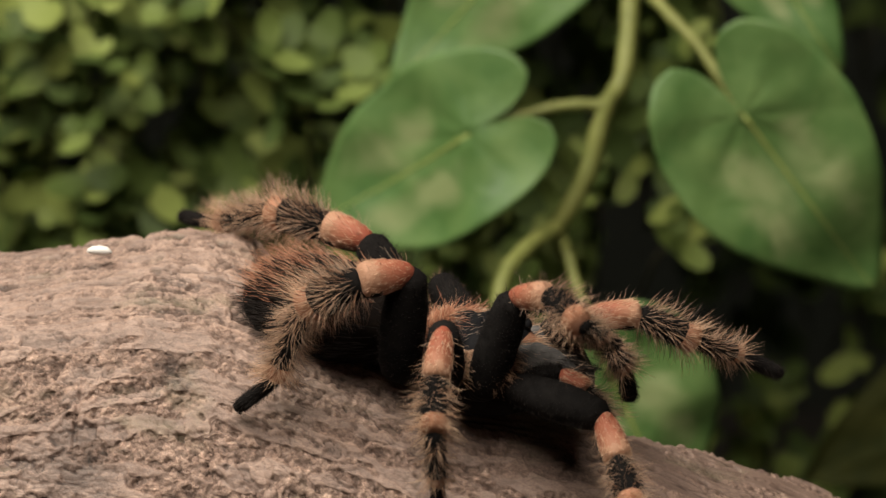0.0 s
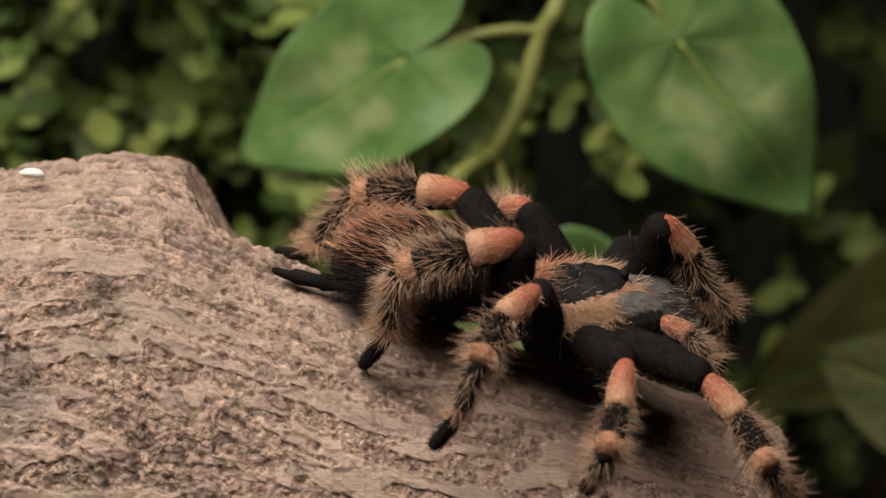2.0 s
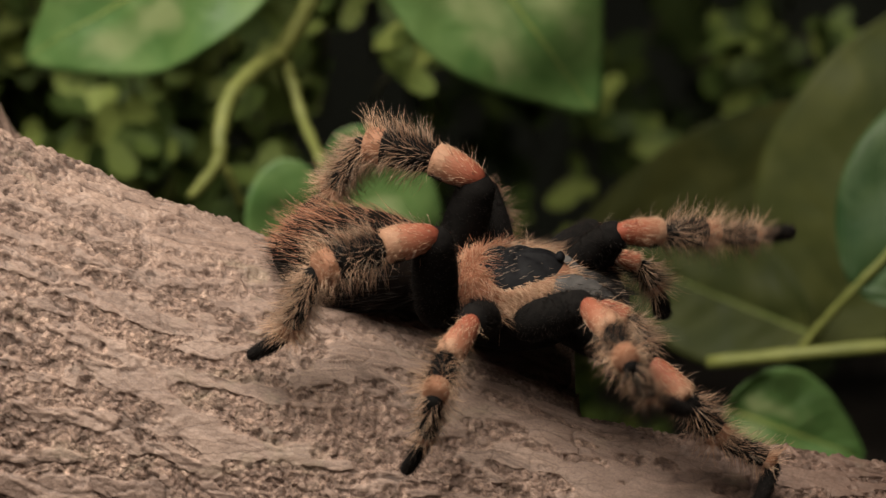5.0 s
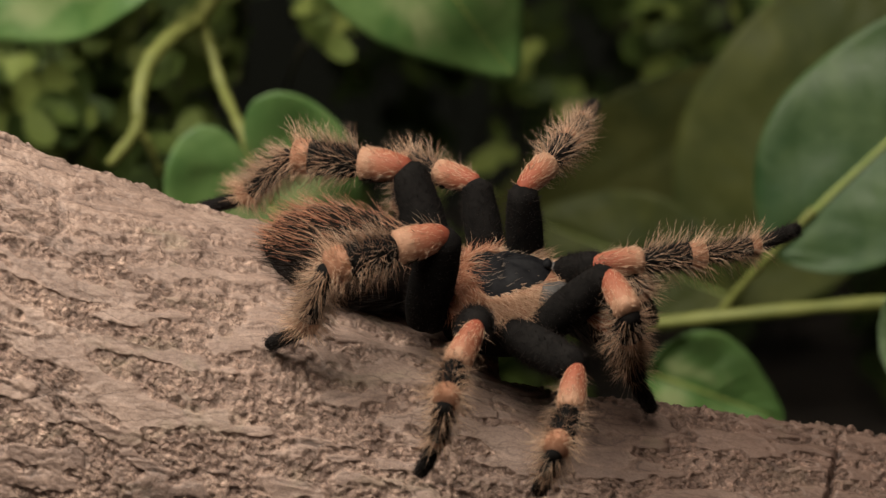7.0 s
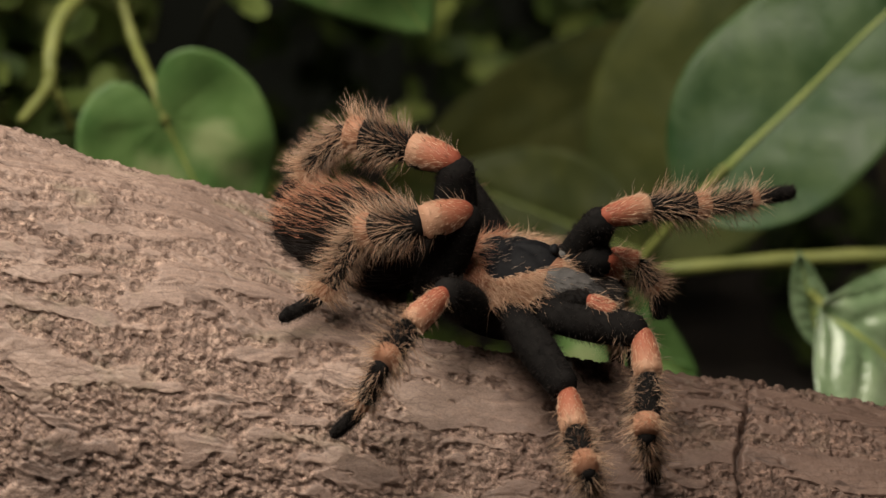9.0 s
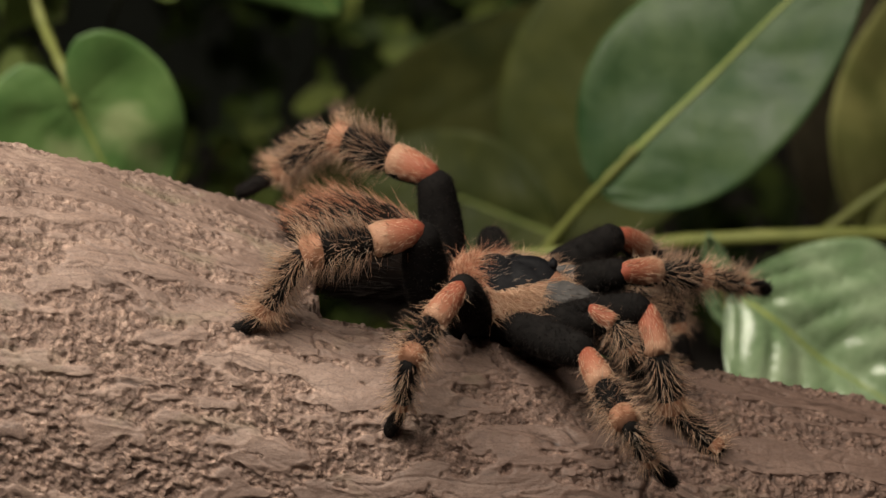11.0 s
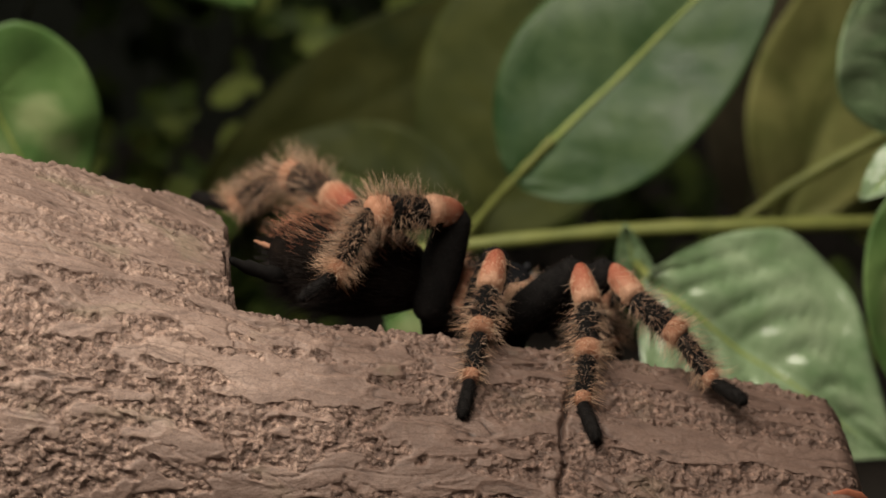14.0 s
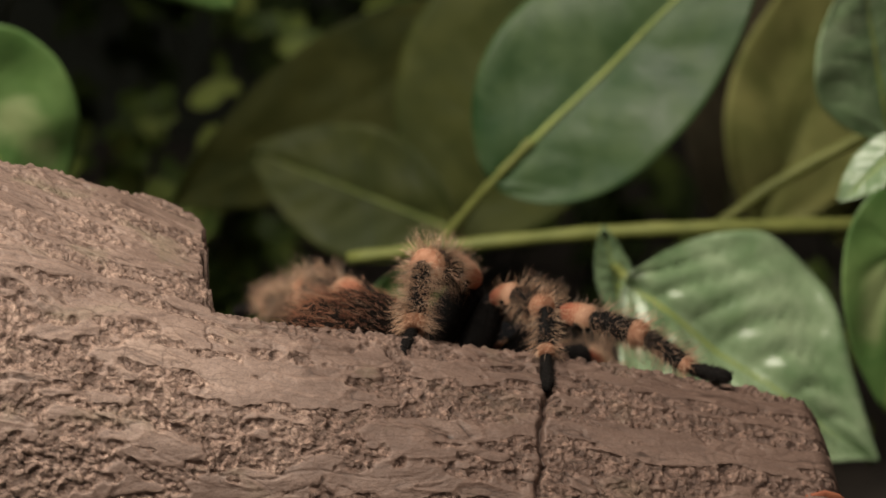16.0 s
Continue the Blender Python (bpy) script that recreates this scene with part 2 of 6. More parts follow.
# green lightened in the colour for a whitish sheen, besides the real gloss
GLOSS_LEAF = leaf_material("gloss_leaf", (0.14, 0.225, 0.105), (0.32, 0.405, 0.25), 0.24, 0.8)
MIDRIB = plain("midrib", (0.16, 0.22, 0.05), (0.28, 0.32, 0.09), 0.5)
STEM = plain("green_stem", (0.125, 0.145, 0.033), (0.215, 0.23, 0.060), 0.6)
LEAFLET = leaflet_material("leaflet", (0.034, 0.056, 0.013), (0.095, 0.135, 0.032), (0.215, 0.26, 0.068), 0.6)
# much darker copy of the leaflets: deep shade put into the colour
SHADE_LEAFLET = leaflet_material("shade_leaflet", (0.006, 0.010, 0.002), (0.016, 0.026, 0.005), (0.045, 0.065, 0.012), 0.9)
TWIG = plain("twig", (0.03, 0.03, 0.015), (0.07, 0.06, 0.03), 0.8)
SOIL = plain("soil", (0.012, 0.009, 0.007), (0.045, 0.033, 0.025), 0.95, 60, 0.8)
# near-black colour stands for the unlit depth behind the foliage
WALL = plain("unlit_tone", (0.010, 0.012, 0.008), (0.022, 0.025, 0.018), 0.95, 5)
# paint of the unseen walls, pale to bounce fill light
BOUNCE = plain("bounce_paint", (0.42, 0.41, 0.39), (0.5, 0.49, 0.47), 0.9, 5)
FLAKE = plain("pale_flake", (0.7, 0.68, 0.66), (0.85, 0.84, 0.82), 0.7)


# ---- mesh helpers ----
def mesh_of(name, verts, faces, mats, slots=None, smooth=True):
    me = bpy.data.meshes.new(name)
    me.from_pydata(verts, [], faces)
    for m in mats:
        me.materials.append(m)
    if slots is not None:
        me.polygons.foreach_set("material_index", slots)
    if smooth:
        me.polygons.foreach_set("use_smooth", [True] * len(faces))
    me.update()
    return me


def part(name, me, parent, label="", m=None):
    ob = new(name, me)
    ob.parent = parent
    if m is not None:
        ob.matrix_basis = m
    if label:
        ob["label"] = label
    return ob


def lathe(profile, sides=14, squash=1.0):
    """Rings along +x: (x, radius, centre z). Returns verts and faces, ends closed."""
    verts, faces = [], []
    for x, r, cz in profile:
        for k in range(sides):
            a = 2 * math.pi * k / sides
            verts.append((x, r * math.cos(a) * squash, cz + r * math.sin(a)))
    for i in range(len(profile) - 1):
        for k in range(sides):
            n = (k + 1) % sides
            faces.append((i * sides + k, i * sides + n, (i + 1) * sides + n, (i + 1) * sides + k))
    faces.append(tuple(range(sides))[::-1])
    faces.append(tuple(range((len(profile) - 1) * sides, len(profile) * sides)))
    return verts, faces


def tube(points, radii, sides=8):
    verts, faces = [], []
    pts = [Vector(p) for p in points]
    for i, p in enumerate(pts):
        d = (pts[min(i + 1, len(pts) - 1)] - pts[max(i - 1, 0)]).normalized()
        a = d.cross(Vector((0.13, 0.9, 0.31))).normalized()
        b = d.cross(a)
        for k in range(sides):
            w = 2 * math.pi * k / sides
            verts.append(p + radii[i] * (math.cos(w) * a + math.sin(w) * b))
    for i in range(len(pts) - 1):
        for k in range(sides):
            n = (k + 1) % sides
            faces.append((i * sides + k, i * sides + n, (i + 1) * sides + n, (i + 1) * sides + k))
    faces.append(tuple(range(sides))[::-1])
    faces.append(tuple(range((len(pts) - 1) * sides, len(pts) * sides)))
    return verts, faces


def smooth_line(points, n=6):
    """A Catmull-Rom line through the points."""
    p = [Vector(q) for q in points]
    p = [2 * p[0] - p[1]] + p + [2 * p[-1] - p[-2]]
    out = []
    for i in range(1, len(p) - 2):
        for k in range(n):
            t = k / n
            out.append(0.5 * (2 * p[i] + (p[i + 1] - p[i - 1]) * t + (2 * p[i - 1] - 5 * p[i] + 4 * p[i + 1] - p[i + 2]) * t * t + (3 * p[i] - p[i - 1] - 3 * p[i + 1] + p[i + 2]) * t ** 3))
    out.append(p[-2])
    return out


# ---- the room: unseen walls and ceiling added to close it and bounce light ----
def slab(name, x0, x1, y0, y1, z0, z1, mat, label, category):
    v = [(x, y, z) for x in (x0, x1) for y in (y0, y1) for z in (z0, z1)]
    f = [(0, 1, 3, 2), (4, 6, 7, 5), (0, 4, 5, 1), (2, 3, 7, 6), (0, 2, 6, 4), (1, 5, 7, 3)]
    return tagged(new(name, mesh_of(name, v, f, [mat], smooth=False)), label, category, kind="structure")


slab("ground", -2.0, 2.0, -1.5, 1.6, 0.0, 0.05, SOIL, "dark damp soil under the log", "ground")
slab("backdrop", -2.0, 2.0, 1.5, 1.6, 0.05, 2.2, WALL, "wall added behind the foliage, unlit dark put into its colour", "wall")
slab("wall_south", -2.0, 2.0, -1.6, -1.5, 0.05, 2.2, BOUNCE, "added grey wall behind the camera, out of view", "wall")
slab("wall_west", -2.1, -2.0, -1.6, 1.6, 0.05, 2.2, BOUNCE, "added grey side wall, out of view", "wall")
slab("wall_east", 2.0, 2.1, -1.6, 1.6, 0.05, 2.2, BOUNCE, "added grey side wall, out of view", "wall")
slab("ceiling", -2.1, 2.1, -1.6, 1.6, 2.2, 2.3, BOUNCE, "added grey ceiling, out of view", "ceiling")

# ---- the log ----
LOG_Y, LOG_RY = 0.575, 0.056
# the worn upper edge: x, the depth at which it breaks off, height, in millimetres
EDGE = [(-191.2, 569.0, 236.4), (-163.2, 569.0, 236.5), (-143.3, 569.0, 236.8), (-121.2, 569.0, 239.6), (-110.3, 569.0, 241.2), (-99.7, 569.0, 240.4), (-98.6, 569.0, 238.9), (-96.5, 561.0, 235.0), (-91.7, 553.4, 229.5), (-88.2, 552.2, 227.4), (-79.2, 553.6, 224.3), (-66.9, 552.0, 218.3), (-52.0, 553.2, 212.6), (-36.1, 555.4, 206.7), (-24.0, 559.4, 203.1), (-11.8, 565.0, 199.2), (-3.8, 567.2, 196.1), (4.1, 569.0, 194.0), (10.0, 569.0, 192.3), (13.6, 569.0, 190.6), (14.8, 569.0, 188.5), (15.1, 542.8, 178.7), (16.6, 541.6, 177.2), (29.1, 542.8, 174.8), (43.5, 544.6, 172.3), (68.7, 548.8, 167.7), (93.9, 553.4, 162.8), (113.0, 556.2, 158.4), (133.4, 558.2, 153.4)]
AXIS = [(-193.3, 178.1), (-144.9, 176.6), (13.8, 133.9), (137.4, 110.5)]
TOP = [(-193.3, 57.2), (-144.9, 59.2), (-122.6, 68.1), (-111.5, 72.8), (-101.1, 74.6), (13.8, 55.1), (137.4, 43.9)]


def along_line(line, x, k=1):
    return float(np.interp(x, [p[0] / 1000 for p in line], [p[k] / 1000 for p in line]))


GRAIN = np.random.RandomState(5)
HASH = np.concatenate([GRAIN.permutation(256)] * 3)
SLOPES = GRAIN.normal(size=(256, 3))
SLOPES /= np.linalg.norm(SLOPES, axis=1)[:, None]


def lattice(x, y, z=0.0):
    """Smooth noise of -1 to 1 on whole arrays."""
    x, y, z = np.broadcast_arrays(x, y, np.asarray(z, float))
    xi, yi, zi = np.floor(x).astype(int), np.floor(y).astype(int), np.floor(z).astype(int)
    fx, fy, fz = x - xi, y - yi, z - zi
    u, v, w = (f * f * f * (f * (f * 6 - 15) + 10) for f in (fx, fy, fz))
    total = 0.0
    for i in (0, 1):
        for j in (0, 1):
            for k in (0, 1):
                g = SLOPES[HASH[HASH[HASH[(xi + i) & 255] + ((yi + j) & 255)] + ((zi + k) & 255)]]
                dot = g[..., 0] * (fx - i) + g[..., 1] * (fy - j) + g[..., 2] * (fz - k)
                total = total + dot * (u if i else 1 - u) * (v if j else 1 - v) * (w if k else 1 - w)
    return total * 1.5


def layered(x, y, z, n, gain=0.55):
    total, amp = 0.0, 1.0
    for i in range(n):
        total = total + amp * lattice(x * 2.03 ** i, y * 2.03 ** i, z + 3.1 * i)
        amp *= gain
    return total


def crumbs(u, v, salt):
    """Uneven cells: how far into a crack each place is (0 on the crack), and a number of its own for each cell."""
    ui, vi = np.floor(u).astype(int), np.floor(v).astype(int)
    first, second, own = np.full(u.shape, 9.0), np.full(u.shape, 9.0), np.zeros(u.shape)
    for i in (-1, 0, 1):
        for j in (-1, 0, 1):
            k = HASH[HASH[(ui + i + salt) & 255] + ((vi + j) & 255)]
            du, dv = ui + i + 0.15 + 0.7 * ((k * 37) % 256) / 256 - u, vi + j + 0.15 + 0.7 * ((k * 91 + 13) % 256) / 256 - v
            d = np.sqrt(du * du + dv * dv)
            near = d < first
            second = np.where(near, first, np.minimum(second, d))
            own = np.where(near, ((k * 53 + 7) % 256) / 255, own)
            first = np.minimum(first, d)
    return second - first, own


def bark_relief(x, s):
    """Height of the bark over the round log, in metres: long smooth plates with broken rims, lumpy cork where they have come off."""
    s0 = s
    s = s + 0.17 * x + 0.0050 * lattice(x * 13, s * 16, 0.4) + 0.0028 * lattice(x * 34, s * 46, 2.4)
    w = lattice(x * 40, s * 80, 1.7)
    v = lattice(x * 130, s * 200, 9.2)
    shred = lattice(x * 420, s * 420, 61.0)
    # plates: long lenses along the log
    band = lattice(x * 26 + 0.7 * w, s * 190 + 0.6 * w, 0.0) + 0.85 * lattice(x * 70 + 0.5 * v, s * 340 + 0.4 * v, 7.0) + 0.42 * lattice(x * 210, s * 440, 21.0) + 0.22 * shred + 0.10 * lattice(x * 900, s * 900, 23.0) - 0.03
    plate = 1 / (1 + np.exp(-band * 14))
    rough = 1 - plate
    # each plate is made of a few thin sheets
    level = 1.05 * lattice(x * 20 + 0.5 * w, s * 120 + 0.8 * w, 51.0) + 0.55 * lattice(x * 80 + 0.4 * v, s * 330 + 0.5 * v, 57.0) + 0.08 * shred
    part_of = level - np.floor(level)
    sheets = np.floor(level) + np.clip((part_of - 0.90) / 0.10, 0, 1)
    lip = np.exp(-((part_of - 0.04) / 0.05) ** 2)
    foot = np.exp(-((part_of - 0.88) / 0.03) ** 2)
    # splintered chips on the worn upper end
    worn = np.clip((-0.030 - x) / 0.035, 0, 1) * np.clip(0.75 + 0.9 * lattice(x * 45, s * 130, 77.0), 0, 1)
    split_u = x * 250 + 1.1 * v + 0.5 * shred + 0.35 * lattice(x * 900, s * 900, 79.0)
    chip_gap, chip = crumbs(split_u, s * 430 + 0.9 * v + 0.6 * shred, 21)
    chip_gap2, chip2 = crumbs(split_u * 2.2 + 5.0, s * 950 + 1.2 * shred, 29)
    chip_edge = np.exp(-(chip_gap / 0.10) ** 2)
    # long fibres on the upper slope
    slope = np.clip((0.052 - s0) / 0.02, 0, 1) * np.clip((0.02 - x) / 0.03, 0, 1)
    fibre = np.exp(-((lattice(x * 15 + 0.6 * w, s * 340 + 0.5 * w, 91.0) + 0.15 * v) / 0.10) ** 2) * np.clip(0.55 + lattice(x * 45, s * 120, 93.0), 0, 1)
    fibre = fibre + 0.7 * np.exp(-((lattice(x * 40 + 0.4 * v, s * 700 + 0.5 * w, 95.0) + 0.1 * v) / 0.10) ** 2) * np.clip(0.4 + lattice(x * 60, s * 150, 97.0), 0, 1)
    # cork: crumbs of two sizes, pits between them
    bend = 0.6 * lattice(x * 260, s * 260, 31.0)
    gap, own = crumbs(x * 640 + 1.6 * bend, s * 760 + 1.4 * bend, 3)
    gap2, own2 = crumbs(x * 1250 + 2.0 * bend, s * 1400 - 1.6 * bend, 11)
    pits = np.clip(lattice(x * 330, s * 420, 43.0) - 0.25, 0, 1)
    coarse = lattice(x * 120, s * 230, 41.0)
    chunk = 0.00085 * (own - 0.5) + 0.00050 * (own2 - 0.5) - 0.00020 * np.exp(-(gap / 0.16) ** 2) - 0.0008 * pits + 0.0002 * coarse
    fold = lattice(x * 50 + 0.8 * w, s * 330 + 1.2 * w + 0.5 * v, 14.0) + 0.25 * v
    seam = np.exp(-((fold + 0.1) / 0.028) ** 2) * np.clip(0.1 + 1.6 * lattice(x * 30, s * 90, 17.0), 0, 1)
    cross = np.exp(-((lattice(x * 120 + 0.5 * v, s * 60, 19.0) + 0.05) / 0.03) ** 2) * np.clip(1.8 * lattice(x * 40, s * 120, 27.0) - 0.35, 0, 1)
    soft = layered(x * 90, s * 190, 3.0, 3)
    rim = np.exp(-((band - 0.07) / 0.06) ** 2)
    h = 0.00024 * plate + 0.00018 * sheets + plate * (0.00022 * soft + 0.00012 * lip + 0.00016 * rim * np.clip(0.5 + v, 0, 1) - 0.0005 * seam - 0.0005 * cross) + rough * chunk * (1 - 0.40 * worn) * (1 - 0.45 * slope) + 0.00040 * slope * fibre + worn * (0.00065 * (chip - 0.5) + 0.00030 * (chip2 - 0.5) - 0.00020 * chip_edge)
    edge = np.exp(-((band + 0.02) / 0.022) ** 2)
    # dark seams and pits; painted shade at sheet feet, light on lips, rims
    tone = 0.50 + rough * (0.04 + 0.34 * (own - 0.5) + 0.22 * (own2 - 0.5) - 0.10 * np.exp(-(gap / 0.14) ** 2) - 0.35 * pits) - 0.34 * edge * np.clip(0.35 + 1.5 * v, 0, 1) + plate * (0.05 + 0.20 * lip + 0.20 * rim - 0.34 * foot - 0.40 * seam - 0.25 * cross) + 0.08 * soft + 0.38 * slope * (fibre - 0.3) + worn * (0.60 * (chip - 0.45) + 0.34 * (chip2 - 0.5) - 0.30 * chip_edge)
    # an upright crack through the lower piece, a shorter one near the thick end
    split = np.interp(s0, [0.018, 0.029, 0.042, 0.053, 0.062, 0.09], [0.0815, 0.0790, 0.0762, 0.0746, 0.0734, 0.071]) + 0.0011 * lattice(s0 * 240, 2.5, 0.0)
    crack = np.exp(-((x - split) / 0.00050) ** 2) * np.clip((s0 - 0.026) / 0.012, 0, 1)
    split2 = -0.1232 + 0.0013 * lattice(s0 * 170, 4.5, 0.0)
    crack = crack + 0.4 * np.exp(-((x - split2) / 0.00040) ** 2) * np.clip((s0 - 0.042) / 0.006, 0, 1) * np.clip((0.060 - s0) / 0.006, 0, 1)
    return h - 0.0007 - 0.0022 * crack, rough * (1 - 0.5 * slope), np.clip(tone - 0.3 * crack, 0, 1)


def build_log():
    xs, x = [], -0.205
    while x < 0.1352:
        xs.append(x)
        near = min(abs(x - 0.0150), abs(x + 0.0985))
        x += 0.00015 if near < 0.0012 else 0.00031
    # fine steps on the side that the light and the eye reach
    deg = np.concatenate([np.linspace(-80, -30, 40)[:-1], np.linspace(-30, 95, 500)[:-1], np.linspace(95, 125, 60)[:-1], np.linspace(125, 205, 40)])
    steps = len(deg) - 1
    X, A = np.meshgrid(np.array(xs), np.radians(deg), indexing="ij")
    h, rough, tone = bark_relief(X, LOG_RY * A)
    end = np.maximum(0.0, (X - 0.1275) / 0.0075)
    taper = np.sqrt(np.maximum(0.02, 1.0 - 0.42 * end ** 2.4))
    xe = X + 0.0009 * lattice(A * 16, X * 40, 7.7) + 0.0010 * lattice(A * 60, X * 90, 1.1) + 0.0006 * lattice(A * 170, X * 90, 2.1)

    def line(rows, k):
        return np.interp(xe, [p[0] / 1000 for p in rows], [p[k] / 1000 for p in rows])

    rz = np.where(np.cos(A) > 0, line(TOP, 1), 0.056)
    Y = LOG_Y - ((LOG_RY + 0.0016 * lattice(X * 9, A * 1.5, 3.3)) * taper + h) * np.sin(A)
    Z = np.interp(X, [p[0] / 1000 for p in AXIS], [p[1] / 1000 for p in AXIS]) + (rz * taper + h) * np.cos(A)
    # worn and broken off above this
    lid = line(EDGE, 2) - 0.27 * np.maximum(0.0, Y - line(EDGE, 1)) - 0.0022 * end + 0.0013 * lattice(X * 110, Y * 120, 4.0) + 0.0010 * lattice(X * 330, Y * 300, 6.0) + 0.0007 * lattice(X * 800, Y * 500, 8.0)
    Z = np.where(Z > lid, lid + 0.8 * h, Z)
    verts = np.stack([X, Y, Z], axis=-1).reshape(-1, 3)
    n = steps + 1
    # the broken end closes on one point
    verts = np.vstack([verts, [[xs[-1] - 0.002, LOG_Y, along_line(AXIS, xs[-1]) - 0.005]]])
    i, k = np.meshgrid(np.arange(len(xs) - 1), np.arange(steps), indexing="ij")
    a = (i * n + k).reshape(-1)
    quads = np.stack([a, a + n, a + n + 1, a + 1], axis=-1)
    rim = (len(xs) - 1) * n + np.arange(steps)
    ends = np.stack([rim, np.full(steps, len(verts) - 1), rim + 1], axis=-1)
    me = bpy.data.meshes.new("bark")
    me.vertices.add(len(verts))
    me.vertices.foreach_set("co", verts.reshape(-1))
    me.loops.add(quads.size + ends.size)
    me.loops.foreach_set("vertex_index", np.concatenate([quads.reshape(-1), ends.reshape(-1)]).astype(np.int32))
    me.polygons.add(len(quads) + len(ends))
    me.polygons.foreach_set("loop_start", np.concatenate([np.arange(len(quads)) * 4, quads.size + np.arange(len(ends)) * 3]).astype(np.int32))
    me.polygons.foreach_set("use_smooth", np.ones(len(quads) + len(ends), dtype=bool))
    me.update(calc_edges=True)
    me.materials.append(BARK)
    torn = me.attributes.new("torn", "FLOAT", "POINT")
    torn.data.foreach_set("value", np.append(rough.reshape(-1), 0.5))
    shade = me.attributes.new("relief_tone", "FLOAT", "POINT")
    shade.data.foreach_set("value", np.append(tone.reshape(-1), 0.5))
    log = tagged(new("log"), "grey-brown weathered log with furrowed bark and two broken notches", "log")
    part("bark", me, log, "furrowed grey-brown bark")
    return log


build_log()

# ---- plants ----


def oval(u, lean=0.85, power=0.75):
    return math.sin(math.pi * u ** lean) ** power


# outline of a heart-shaped leaf round its stalk: angle from the tip, reach
HEART = ((0, 1.0), (6, 0.93), (14, 0.83), (25, 0.74), (40, 0.66), (60, 0.59), (80, 0.54), (100, 0.50), (120, 0.475), (140, 0.44), (155, 0.385), (167, 0.28), (175, 0.13), (180, 0.02))


def blade_heart(length, width, cup, bend, quilt, seed):
    """Local points (along, across, up) on rings round the stalk."""
    rings, spokes = 18, 72
    pts, faces = [(0, 0, 0)], []
    kx = width / (1.10 * length)
    for i in range(1, rings + 1):
        q = i / rings
        for k in range(spokes):
            a = 360 * k / spokes
            d = a if a <= 180 else 360 - a
            r = float(np.interp(d, [p[0] for p in HEART], [p[1] for p in HEART])) * q
            r *= 1 + 0.025 * q * noise.noise(Vector((math.cos(radians(a)) * 2 + seed, math.sin(radians(a)) * 2, 1.0)))
            u, v = r * math.cos(radians(a)), r * math.sin(radians(a)) * kx
            vein = sum(math.exp(-((d - m) / 8.0) ** 2) for m in (26, 62, 105)) * math.sin(math.pi * min(1, q * 1.05)) ** 0.7
            crease = math.exp(-(v / 0.03) ** 2) if u > 0 else 0.0
            puff = noise.noise(Vector((u * 3 + seed, v * 3.4, seed * 1.3)))
            z = cup * abs(v) ** 1.4 * length - bend * length * (u - 0.1) ** 2 - quilt * (0.8 * vein + crease) + 0.060 * length * puff
            z += 0.03 * length * q ** 3 * noise.noise(Vector((math.cos(radians(a)) * 1.6, math.sin(radians(a)) * 1.6 + seed, 5.0)))
            pts.append((u * length, v * length, z))
    for k in range(spokes):
        faces.append((0, 1 + k, 1 + (k + 1) % spokes))
    for i in range(rings - 1):
        for k in range(spokes):
            n = (k + 1) % spokes
            faces.append((1 + i * spokes + k, 1 + (i + 1) * spokes + k, 1 + (i + 1) * spokes + n, 1 + i * spokes + n))
    ribline = [pts[0]] + [pts[1 + i * spokes] for i in range(rings)]
    return pts, faces, ribline


def blade_oval(length, width, cup, bend, quilt, seed, lean=0.85, power=0.75):
    nu, nv = 60, 24
    pts, faces = [], []
    for i in range(nu + 1):
        u = i / nu
        w = max(0.012, oval(max(u, 0.003), lean, power) * (1 + 0.03 * noise.noise(Vector((u * 6, seed, 0))))) * width / 2
        for k in range(nv + 1):
            v = 2 * k / nv - 1
            lat = (7.0 * (u - 0.42 * abs(v) * width / length) + 0.6 * noise.noise(Vector((u * 3, v * 1.5, seed)))) % 1.0
            vein = math.exp(-((lat - 0.5) / 0.10) ** 2) * min(1, 4 * abs(v)) * (1 - abs(v) ** 2)
            crease = math.exp(-(v / 0.10) ** 2)
            puff = noise.noise(Vector((u * 4 + seed, v * 1.6, seed * 1.3)))
            rim = 0.03 * width * noise.noise(Vector((u * 5, v * 2 + seed, 4.4))) * abs(v) ** 3
            z = cup * width * abs(v) ** 1.3 * 0.5 - bend * length * (u - 0.3) ** 2 - quilt * (vein + 1.4 * crease) + 0.05 * width * puff + rim
            pts.append((u * length, v * w, z))
    m = nv + 1
    for i in range(nu):
        for k in range(nv):
            faces.append((i * m + k, (i + 1) * m + k, (i + 1) * m + k + 1, i * m + k + 1))
    return pts, faces, [pts[i * m + nv // 2] for i in range(0, nu + 1, 3)]


def blade_broad(length, width, cup, bend, quilt, seed):
    """Broad shoulders, then drawn out to a long tip."""
    return blade_oval(length, width, cup, bend, quilt, seed, 0.72, 1.1)


def blade_ovate(length, width, cup, bend, quilt, seed):
    """Broadest below the middle."""
    return blade_oval(length, width, cup, bend, quilt, seed, 0.72, 0.75)


